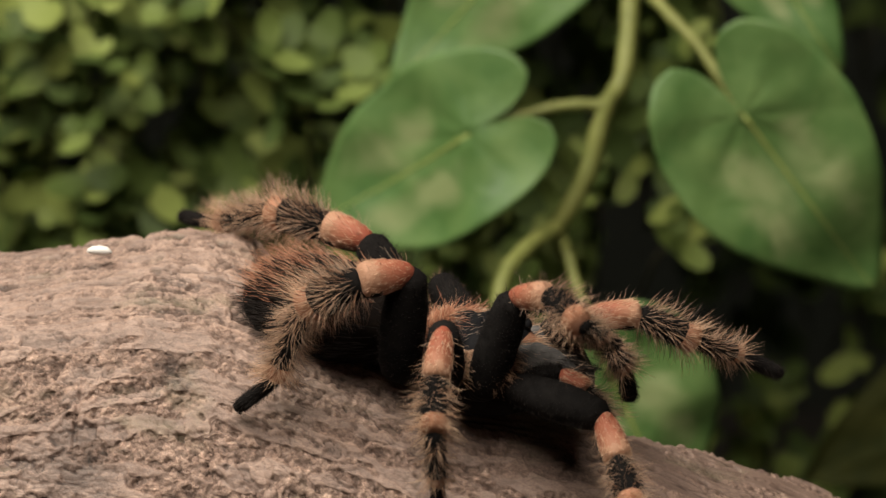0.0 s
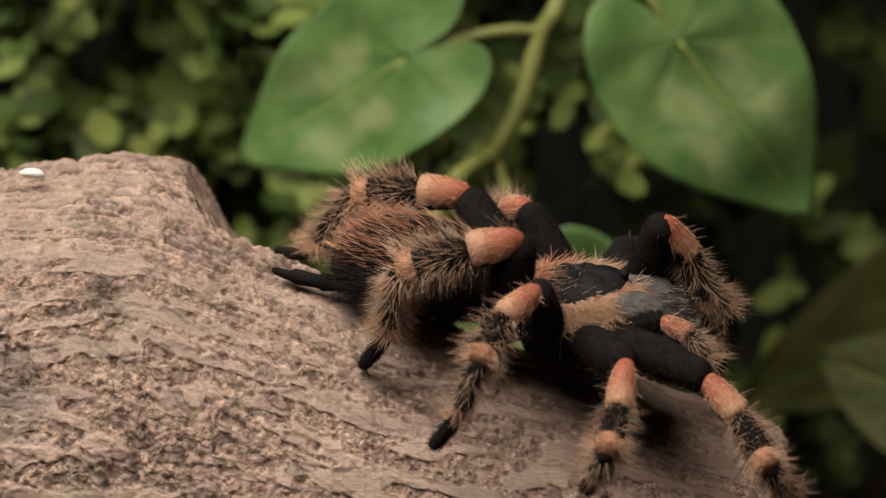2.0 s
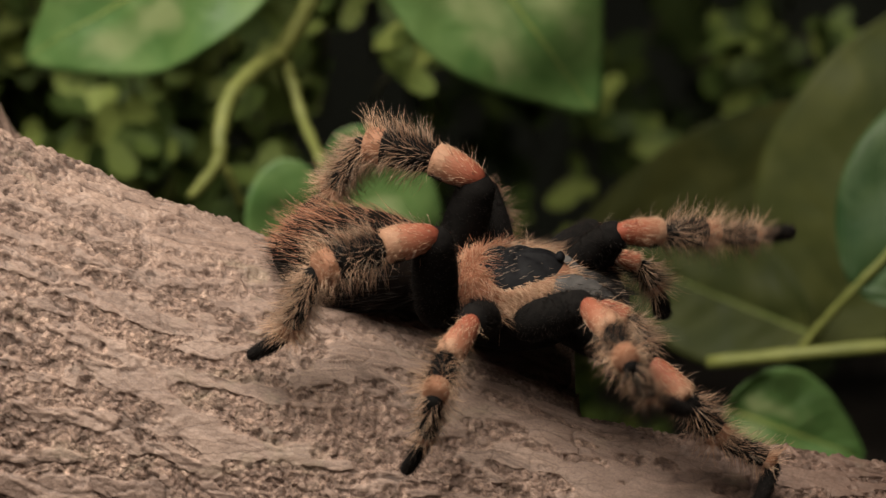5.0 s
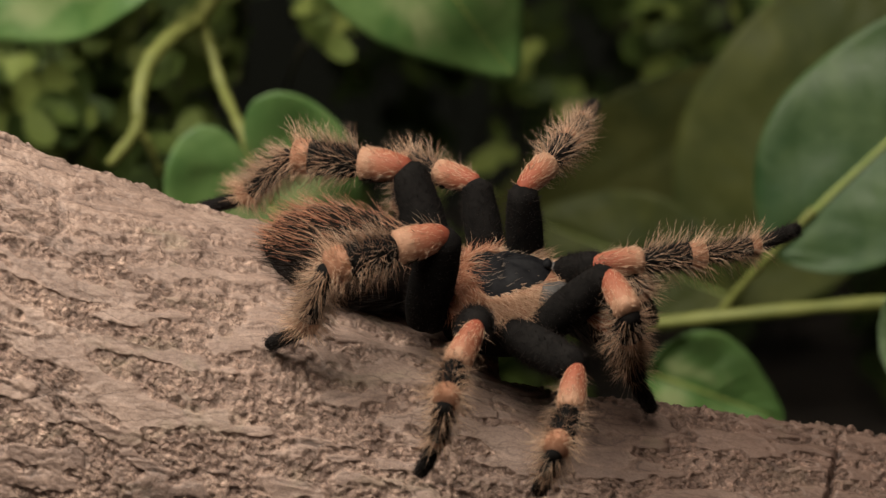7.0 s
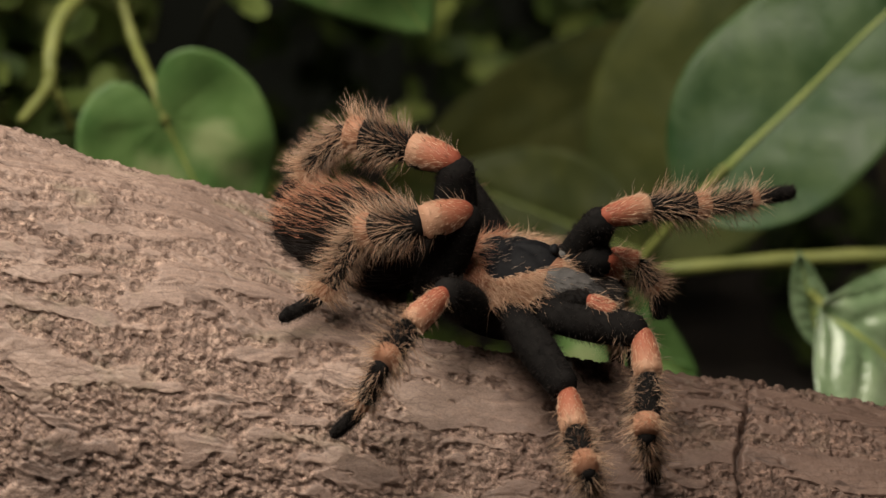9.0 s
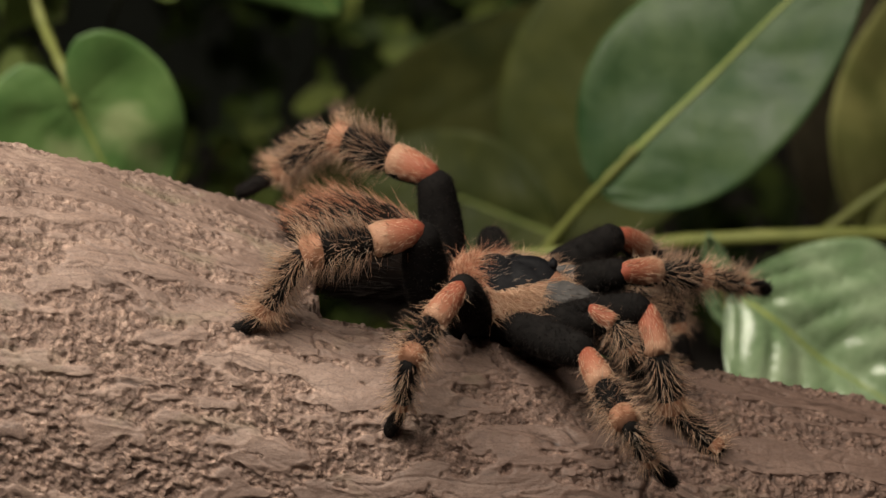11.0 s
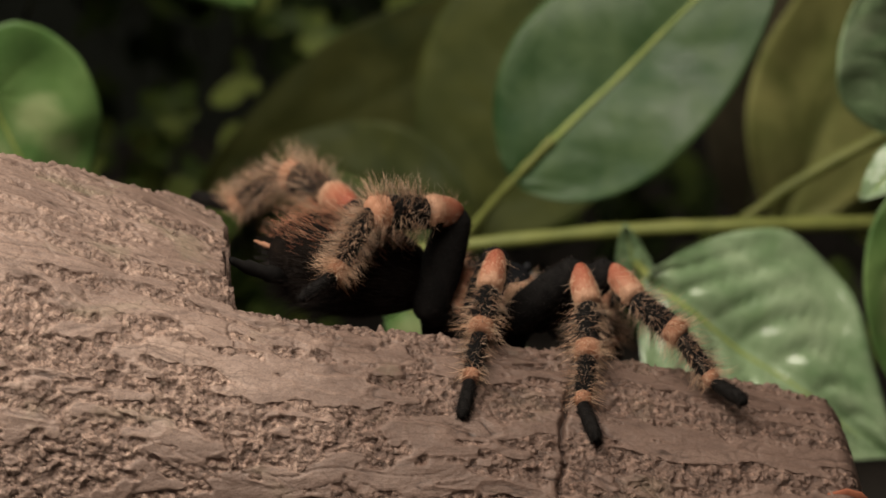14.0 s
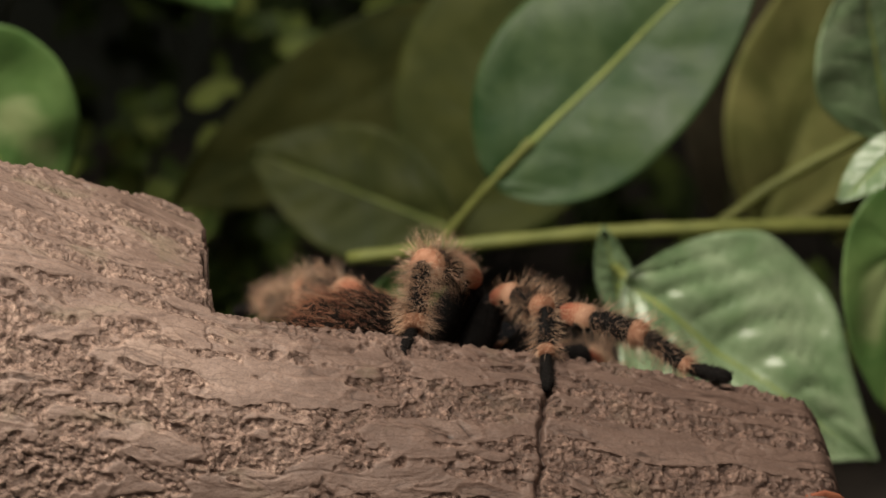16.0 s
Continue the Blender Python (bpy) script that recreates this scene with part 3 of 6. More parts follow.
def leaf(parent, base, tip, width, face, mat, shape=blade_heart, cup=0.12, bend=0.10, quilt=0.0006, label="", rib=0.0007, seed=0, ribmat=None):
    """A leaf blade from stalk to tip that faces `face`, with its midrib."""
    base, tip = Vector(base), Vector(tip)
    ax = tip - base
    length = ax.length
    ax.normalize()
    side = Vector(face).cross(ax).normalized()
    up = ax.cross(side).normalized()
    pts, faces, line = shape(length, width, cup, bend, quilt, seed)
    place = lambda p: base + ax * p[0] + side * p[1] + up * p[2]
    ob = part("leaf", mesh_of("leaf", [place(p) for p in pts], faces, [mat]), parent, label)
    near = ob.data.attributes.new("midrib_near", "FLOAT", "POINT")
    near.data.foreach_set("value", [max(0.0, 1.0 - abs(abs(p[1]) / (0.5 * width) - 0.32) * 1.5) * min(1.0, max(0.0, p[0] / length * 4 + 0.3)) * max(0.0, 1 - max(0.0, p[0] / length - 0.55) * 3) for p in pts])
    thick = ob.modifiers.new("thickness", "SOLIDIFY")
    thick.thickness, thick.offset = 0.0004, -1
    n = len(line)
    rv, rf = tube([place(p) for p in line], [rib * (1.0 - 0.8 * i / (n - 1)) for i in range(n)], 6)
    part("midrib", mesh_of("midrib", rv, rf, [ribmat or MIDRIB]), ob, "" if ribmat else "pale green midrib")
    return ob


def stalk(parent, points, r0, r1, name="stem", mat=None):
    line = smooth_line(points)
    n = len(line)
    rr = [r0 + (r1 - r0) * i / (n - 1) + 0.00015 * math.sin(i * 1.9) for i in range(n)]
    v, f = tube(line, rr)
    return part(name, mesh_of(name, v, f, [mat or STEM]), parent)


def build_vine():
    vine = tagged(new("vine"), "climbing vine with large heart-shaped green leaves hanging behind the log", "plant")
    stalk(vine, [(-0.0331, 0.7520, 0.3018), (-0.0330, 0.7412, 0.2838), (-0.0343, 0.7304, 0.2621), (-0.0389, 0.7304, 0.2532), (-0.0433, 0.7304, 0.2373), (-0.0505, 0.7304, 0.2245)], 0.0023, 0.0024)
    stalk(vine, [(-0.0505, 0.7304, 0.2245), (-0.0562, 0.7220, 0.2213), (-0.0615, 0.7120, 0.2155), (-0.0633, 0.7050, 0.2076), (-0.0637, 0.7030, 0.2011), (-0.0702, 0.7030, 0.1927)], 0.0024, 0.0015, "branch")
    stalk(vine, [(-0.0636, 0.7030, 0.2018), (-0.0610, 0.7050, 0.1968), (-0.0588, 0.7100, 0.1892)], 0.0014, 0.0011, "branch")
    stalk(vine, [(-0.0505, 0.7304, 0.2245), (-0.0481, 0.7304, 0.2178), (-0.0450, 0.7250, 0.2087), (-0.0397, 0.7110, 0.2000), (-0.0368, 0.7088, 0.1914)], 0.0016, 0.0012, "leaf_stalk")
    stalk(vine, [(-0.0381, 0.7304, 0.2542), (-0.0487, 0.7282, 0.2543), (-0.0623, 0.7261, 0.2512), (-0.0711, 0.7250, 0.2476)], 0.0017, 0.0011, "leaf_stalk")
    stalk(vine, [(-0.0324, 0.7412, 0.2859), (-0.0241, 0.7304, 0.2771), (-0.0159, 0.7250, 0.2684), (-0.0053, 0.7185, 0.2526)], 0.0017, 0.0013, "leaf_stalk")
    leaf(vine, (-0.0711, 0.7250, 0.2476), (-0.1179, 0.7412, 0.2215), 0.0454, (0.1, -1, 0.35), VINE_LEAF, quilt=0.0004, rib=0.0006, label="broad mid-green heart-shaped leaf", seed=1)
    leaf(vine, (-0.0521, 0.7520, 0.3006), (-0.0932, 0.7412, 0.2589), 0.0432, (0.2, -1, 0.3), VINE_LEAF, quilt=0.0004, rib=0.0006, label="broad mid-green heart-shaped leaf", seed=2)
    leaf(vine, (-0.0053, 0.7174, 0.2526), (0.0280, 0.7250, 0.2081), 0.0497, (-0.15, -1, 0.3), VINE_LEAF, quilt=0.0004, rib=0.0006, label="broad mid-green heart-shaped leaf", seed=3)
    leaf(vine, (-0.0080, 0.7520, 0.3016), (0.0195, 0.7520, 0.2602), 0.0302, (-0.2, -1, 0.3), VINE_LEAF, quilt=0.0004, rib=0.0006, label="mid-green heart-shaped leaf", seed=4)
    leaf(vine, (-0.0368, 0.7088, 0.1914), (-0.0202, 0.7142, 0.1539), 0.0486, (0.0, -1, 0.3), VINE_LEAF, quilt=0.0002, label="mid-green heart-shaped leaf close behind the log", seed=5)
    leaf(vine, (0.0566, 0.7000, 0.1425), (0.0897, 0.7000, 0.1304), 0.029, (0.0, -1, 0.2), VINE_LEAF, blade_ovate, quilt=0.0004, label="green leaf low behind the log", seed=6)
    return vine


def build_bush():
    bush = tagged(new("broadleaf_plant"), "leafy plant with long glossy dark green leaves beside the log", "plant")
    stalk(bush, [(0.0524, 0.7000, 0.1536), (0.0783, 0.6900, 0.1584), (0.1133, 0.6900, 0.1611), (0.1445, 0.6900, 0.1618), (0.1815, 0.7000, 0.1600), (0.2156, 0.7100, 0.1583)], 0.0016, 0.0022)
    stalk(bush, [(0.1411, 0.7000, 0.1601), (0.1561, 0.7000, 0.1708), (0.1806, 0.7000, 0.1836), (0.1999, 0.7100, 0.1895)], 0.0015, 0.0018, "branch")
    stalk(bush, [(0.0755, 0.7100, 0.1550), (0.0811, 0.7050, 0.1636), (0.0868, 0.7000, 0.1717), (0.0957, 0.6980, 0.1818)], 0.0012, 0.0010, "leaf_stalk")
    stalk(bush, [(0.1170, 0.7000, 0.1591), (0.1113, 0.6750, 0.1583), (0.1120, 0.6560, 0.1571)], 0.0011, 0.0010, "leaf_stalk")
    leaf(bush, (0.0868, 0.7000, 0.1717), (0.1497, 0.6900, 0.2384), 0.050, (-0.25, -1, 0.45), DEEP_LEAF, blade_ovate, cup=0.10, label="long glossy dark green leaf with a yellow midrib", quilt=0.0007, rib=0.0011, seed=7)
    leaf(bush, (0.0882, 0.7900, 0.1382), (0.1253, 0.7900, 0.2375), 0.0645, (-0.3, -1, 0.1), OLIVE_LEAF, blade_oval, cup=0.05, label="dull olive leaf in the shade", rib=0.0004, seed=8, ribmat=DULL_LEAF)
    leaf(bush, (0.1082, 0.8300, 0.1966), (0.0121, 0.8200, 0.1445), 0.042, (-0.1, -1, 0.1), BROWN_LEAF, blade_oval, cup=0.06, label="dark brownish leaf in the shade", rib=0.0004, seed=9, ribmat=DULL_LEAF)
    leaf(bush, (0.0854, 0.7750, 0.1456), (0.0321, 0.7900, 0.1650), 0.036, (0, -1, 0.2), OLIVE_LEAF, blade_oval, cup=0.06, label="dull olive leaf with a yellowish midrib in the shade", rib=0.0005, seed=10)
    leaf(bush, (0.1116, 0.6550, 0.1576), (0.1692, 0.6450, 0.1170), 0.058, (-0.1, -1, 0.75), GLOSS_LEAF, blade_broad, cup=0.10, label="broad glossy green leaf that catches the light", quilt=0.0028, rib=0.0010, seed=11)
    leaf(bush, (0.1137, 0.6680, 0.1451), (0.1079, 0.6650, 0.1671), 0.0085, (-0.3, -1, 0.5), GLOSS_LEAF, blade_oval, cup=0.35, bend=0.05, label="narrow curled pale green leaf", seed=18)
    leaf(bush, (0.1738, 0.6500, 0.1644), (0.1707, 0.6450, 0.1271), 0.030, (0.1, -1, 0.3), VINE_LEAF, blade_heart, label="dark green leaf", seed=12)
    leaf(bush, (0.1778, 0.6800, 0.1852), (0.1676, 0.6700, 0.2259), 0.034, (0, -1, 0.5), GLOSS_LEAF, blade_oval, label="glossy green leaf", seed=13)
    leaf(bush, (0.1782, 0.6600, 0.1891), (0.1598, 0.6550, 0.1750), 0.012, (-0.2, -0.7, 0.9), GLOSS_LEAF, blade_oval, label="small pale green leaf that catches the light", seed=14)
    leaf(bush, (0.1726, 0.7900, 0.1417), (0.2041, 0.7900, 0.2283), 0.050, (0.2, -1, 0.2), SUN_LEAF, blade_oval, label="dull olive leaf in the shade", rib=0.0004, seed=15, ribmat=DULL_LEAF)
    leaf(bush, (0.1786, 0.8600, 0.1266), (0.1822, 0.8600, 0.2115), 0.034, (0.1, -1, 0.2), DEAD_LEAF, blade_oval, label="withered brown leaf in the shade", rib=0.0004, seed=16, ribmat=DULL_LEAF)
    leaf(bush, (0.2023, 0.8100, 0.1313), (0.2226, 0.8100, 0.1956), 0.042, (0.1, -1, 0.2), SUN_LEAF, blade_oval, label="yellowish olive leaf", rib=0.0004, seed=17, ribmat=DULL_LEAF)
    return bush


build_vine()
build_bush()


def build_foliage(name, label, count, region, size, mat, seed, gate):
    """Small rounded cupped leaves in rosettes on thin twigs, one mesh."""
    rng = random.Random(seed)
    verts, faces, slots = [], [], []
    x0, x1, y0, y1, z0, z1 = region
    tries = 0
    made = 0
    ring = 10
    while made < count and tries < count * 6:
        tries += 1
        c = Vector((rng.uniform(x0, x1), rng.uniform(y0, y1), rng.uniform(z0, z1)))
        if noise.noise(Vector((c.x * 16 + seed, c.y * 9, c.z * 16))) < gate(c):
            continue
        axis = Vector((rng.gauss(0, 0.45), -1, rng.gauss(0.45, 0.4))).normalized()
        e1 = axis.cross(Vector((rng.gauss(0, 1), rng.gauss(0, 1), rng.gauss(0, 1)))).normalized()
        e2 = axis.cross(e1)
        turn = rng.uniform(0, 6.28)
        for j in range(rng.choice((3, 4, 5, 6))):
            made += 1
            s = size * rng.uniform(0.6, 1.25)
            w0 = turn + j * 2.4
            out = e1 * math.cos(w0) + e2 * math.sin(w0)
            lift = rng.uniform(0.1, 0.75)
            a = (out + axis * lift).normalized()
            n = (axis - a * axis.dot(a) + Vector((rng.gauss(0, 0.15), rng.gauss(0, 0.15), rng.gauss(0, 0.15)))).normalized()
            b = n.cross(a)
            o = c + a * s * 0.55 + axis * 0.004 * j / 6
            k0 = len(verts)
            verts.append(o - n * 0.14 * s)
            for k in range(ring):
                w = 2 * math.pi * k / ring
                r = s * (0.5 + 0.05 * math.cos(2 * w))
                verts.append(o + a * math.cos(w) * r * 1.12 + b * math.sin(w) * r * 0.86 + n * 0.07 * s * math.cos(2 * w))
            for k in range(ring):
                faces.append((k0, k0 + 1 + k, k0 + 1 + (k + 1) % ring))
                slots.append(0)
        tv, tf = tube([c, c - axis * 0.012 + Vector((0, 0.004, -0.004)), c - axis * 0.022 + Vector((0, 0.012, -0.014))], [0.0006] * 3, 4)
        k1 = len(verts)
        verts.extend(tv)
        for f in tf:
            faces.append(tuple(q + k1 for q in f))
            slots.append(1)
    return tagged(new(name, mesh_of(name, verts, faces, [mat, TWIG], slots)), label, "foliage", kind="stuff")


build_foliage("foliage", "bright small round leaves of a bush", 5600, (-0.30, 0.02, 0.78, 0.92, 0.10, 0.36), 0.0100, LEAFLET, 3, lambda c: -0.42 + max(0, (c.x + 0.13) * 6.0))
build_foliage("foliage", "sparse small green leaves of a bush", 1000, (-0.08, 0.34, 0.87, 0.98, 0.06, 0.38), 0.0098, LEAFLET, 5, lambda c: 0.22 + 0.28 * max(0.0, min(0.3, 6 * (c.z - 0.235))))
build_foliage("foliage", "dense small leaves with deep shade put into their colour", 2600, (-0.45, 0.45, 1.00, 1.15, 0.05, 0.46), 0.014, SHADE_LEAFLET, 8, lambda c: -0.15)

# ---- the pale flake on the log ----
flake_v, flake_f = lathe([(-0.0022, 0.0004, 0), (-0.0014, 0.0009, 0.0002), (0.0, 0.0011, 0.0003), (0.0012, 0.0010, 0.0002), (0.0020, 0.0003, 0)], 9)
flake = tagged(new("flake", mesh_of("flake", flake_v, flake_f, [FLAKE])), "small pale flake lying on the log", "flake")
flake.matrix_world = pose(-0.1242, 0.5567, 0.2374, -30, 4, 0) @ Matrix.Diagonal((1.1, 0.9, 0.85, 1))

# ---- a scrap of dry leaf under the log's end ----
SCRAP = plain("dry_leaf", (0.20, 0.055, 0.028), (0.38, 0.13, 0.065), 0.8, 300)
scrap_v = [(-0.006, 0, -0.002), (-0.003, -0.001, 0.0015), (0.0005, -0.0012, 0.0024), (0.0035, -0.0006, 0.0014), (0.006, 0, -0.001), (0.003, 0.0008, -0.003), (-0.002, 0.001, -0.004), (0.0005, 0.0006, -0.0005)]
scrap_f = [(7, k, (k + 1) % 7) for k in range(7)]
scrap = tagged(new("dry_leaf", mesh_of("dry_leaf", scrap_v, scrap_f, [SCRAP])), "curled reddish scrap of dry leaf beside the log's broken end", "leaf")
scrap.modifiers.new("thickness", "SOLIDIFY").thickness = 0.0005
scrap.matrix_world = pose(*(0.1277, 0.5350, 0.1411), 0, 0, 0)

# ---- the tarantula ----
# segment lengths of the four leg pairs: femur, patella, tibia, metatarsus, tarsus, in millimetres
REACH = {1: (18.5, 9, 11.8, 10.8, 8.5), 2: (18.5, 9, 11.5, 10.8, 8.3), 3: (16.5, 8.8, 10.5, 10.5, 8.2), 4: (20, 9.4, 12.6, 13.8, 9)}
HIP = {1: (9, 8.0, -3.5), 2: (3.2, 9.6, -4), 3: (-3.5, 9.6, -4), 4: (-12.8, 8.0, -4.3)}
SEGMENTS = ("femur", "patella", "tibia", "metatarsus", "tarsus")


def add_hairs(verts, faces, slots, spots, slot_of, rng):
    """Tapered hairs: spots holds root, way, length, width."""
    for root, way, length, width in spots:
        droop = Vector((rng.gauss(0, 0.12), rng.gauss(0, 0.12), rng.gauss(0, 0.12)))
        side = way.cross(Vector((rng.gauss(0, 1), rng.gauss(0, 1), rng.gauss(0, 1)))).normalized() * width
        other = way.cross(side).normalized() * width
        mid = root + way * length * 0.55
        tip = mid + (way + droop * 2).normalized() * length * 0.45
        k = len(verts)
        verts.extend([root + side, root - side * 0.5 + other, root - side * 0.5 - other, mid + side * 0.6, mid - side * 0.3 + other * 0.6, mid - side * 0.3 - other * 0.6, tip])
        s = slot_of(root)
        for f in ((0, 1, 4, 3), (1, 2, 5, 4), (2, 0, 3, 5), (3, 4, 6), (4, 5, 6), (5, 3, 6)):
            faces.append(tuple(k + q for q in f))
            slots.append(s)


def segment_mesh(kind, length, thick, seed, shaggy=1.0):
    """One leg segment along +x, dorsal side +z, with its hair."""
    rng = random.Random(seed)
    L = length / 1000
    R = thick / 1000
    shapes = {
        "femur": [(-0.08, 0.45), (-0.03, 0.72), (0.1, 0.90), (0.35, 1.0), (0.6, 0.98), (0.85, 0.86), (0.96, 0.78), (1.02, 0.5), (1.05, 0.25)],
        "patella": [(-0.08, 0.34), (0.02, 0.62), (0.2, 0.82), (0.5, 0.97), (0.8, 1.03), (0.95, 0.95), (1.03, 0.5)],
        "tibia": [(-0.04, 0.45), (0.03, 0.82), (0.2, 0.95), (0.5, 1.0), (0.72, 1.0), (0.76, 1.04), (0.95, 1.02), (1.0, 0.8), (1.03, 0.4)],
        "metatarsus": [(-0.04, 0.4), (0.03, 0.85), (0.2, 0.95), (0.5, 0.95), (0.8, 0.9), (0.83, 0.94), (0.97, 0.9), (1.02, 0.5)],
        "tarsus": [(-0.05, 0.4), (0.03, 0.82), (0.3, 0.95), (0.6, 1.0), (0.85, 0.95), (0.97, 0.7), (1.03, 0.3)],
    }[kind]
    fine = []
    for (a, ra), (b, rb) in zip(shapes, shapes[1:]):
        fine += [(a + (b - a) * q, ra + (rb - ra) * q) for q in (0, 0.5)]
    fine.append(shapes[-1])
    verts, faces = lathe([(x * L, r * R, 0) for x, r in fine], 16, 0.92)
    verts = [Vector(v) for v in verts]
    skin = {"femur": (0, 0), "patella": (1, 1), "tibia": (0, 2), "metatarsus": (0, 2), "tarsus": (0, 0)}[kind]
    cut = {"tibia": 0.74, "metatarsus": 0.81}.get(kind, 2)
    slots = []
    for f in faces:
        c = sum((verts[q] for q in f), Vector()) / len(f)
        s = skin[1] if c.x / L > cut else skin[0]
        if kind == "patella" and c.z < -0.55 * R:
            s = 0
        slots.append(s)
    # short close hair, then sparse long hair that stands off
    fluffy = shaggy > 2
    close, stand = [], []
    short_n, short_l, short_lean = {"femur": (900, 1.1, 0.6), "patella": (420, 1.1, 2.2), "tibia": (560, 1.7, 1.1), "metatarsus": (520, 1.4, 1.1), "tarsus": (520, 0.95, 1.2)}[kind]
    long_n, long_l = {"femur": (26, 2.2), "patella": (46, 3.2), "tibia": (720 if fluffy else 420, 5.2 if fluffy else 4.9), "metatarsus": (1300 if fluffy else 380, 4.3 if fluffy else 4.2), "tarsus": (40, 1.5)}[kind]
    for n in range(short_n + long_n):
        tall = n >= short_n
        u = rng.random()
        a = rng.uniform(0, 2 * math.pi)
        # a dark stripe down the front of the shin
        stripe = math.cos(a) > 0.85
        if tall and kind == "metatarsus" and stripe and u < cut and rng.random() < (0.45 if fluffy else 0.3):
            continue
        r = float(np.interp(u, [p[0] for p in fine], [p[1] for p in fine])) * R
        radial = Vector((0, math.cos(a) * 0.92, math.sin(a)))
        lean = (rng.uniform(0.15, 0.75) if fluffy else rng.uniform(0.25, 0.95)) if tall else short_lean * rng.uniform(0.6, 1.2)
        way = (radial + Vector((lean, 0, 0)) + Vector((rng.gauss(0, 0.16), rng.gauss(0, 0.16), rng.gauss(0, 0.16)))).normalized()
        root = Vector((u * L, 0, 0)) + radial * r * 0.97
        if tall:
            stand.append((root, way, long_l * rng.uniform(0.5, 1.2) / 1000, 0.000043))
        else:
            close.append((root, way, short_l * rng.uniform(0.5, 1.2) / 1000, 0.000042))
    banded = lambda p: kind in ("tibia", "metatarsus") and p.x / L > cut
    add_hairs(verts, faces, slots, close, lambda p: (3 if kind == "patella" and p.z > -0.5 * R or banded(p) else 5 if fluffy and kind == "metatarsus" and p.y < 0.8 * R else 6), rng)
    add_hairs(verts, faces, slots, stand, lambda p: (6 if kind in ("femur", "tarsus") or rng.random() < 0.12 else 3 if banded(p) else 5 if rng.random() < 0.75 else 4), rng)
    return mesh_of(kind, verts, faces, [BLACK, KNEE, PALE, H_PEACH, H_GREY, H_TAN, H_BLACK], slots)


def aim(start, end, plane):
    """A pose at start with +x towards end and +z on the outer side of the leg's plane."""
    x = (end - start).normalized()
    y = (plane - x * plane.dot(x)).normalized()
    z = x.cross(y)
    m = Matrix((x, y, z)).transposed().to_4x4()
    m.translation = start
    return m


def rim_from(a):
    """Where the pale rim of the carapace begins: broad behind, narrow in front."""
    return 0.82 - 0.30 * max(0.0, -math.cos(a) - 0.15) / 0.85 - 0.08 * abs(math.sin(a)) ** 3 - 0.14 * max(0.0, math.cos(a)) + 0.04 * math.sin(3 * a + 0.7)


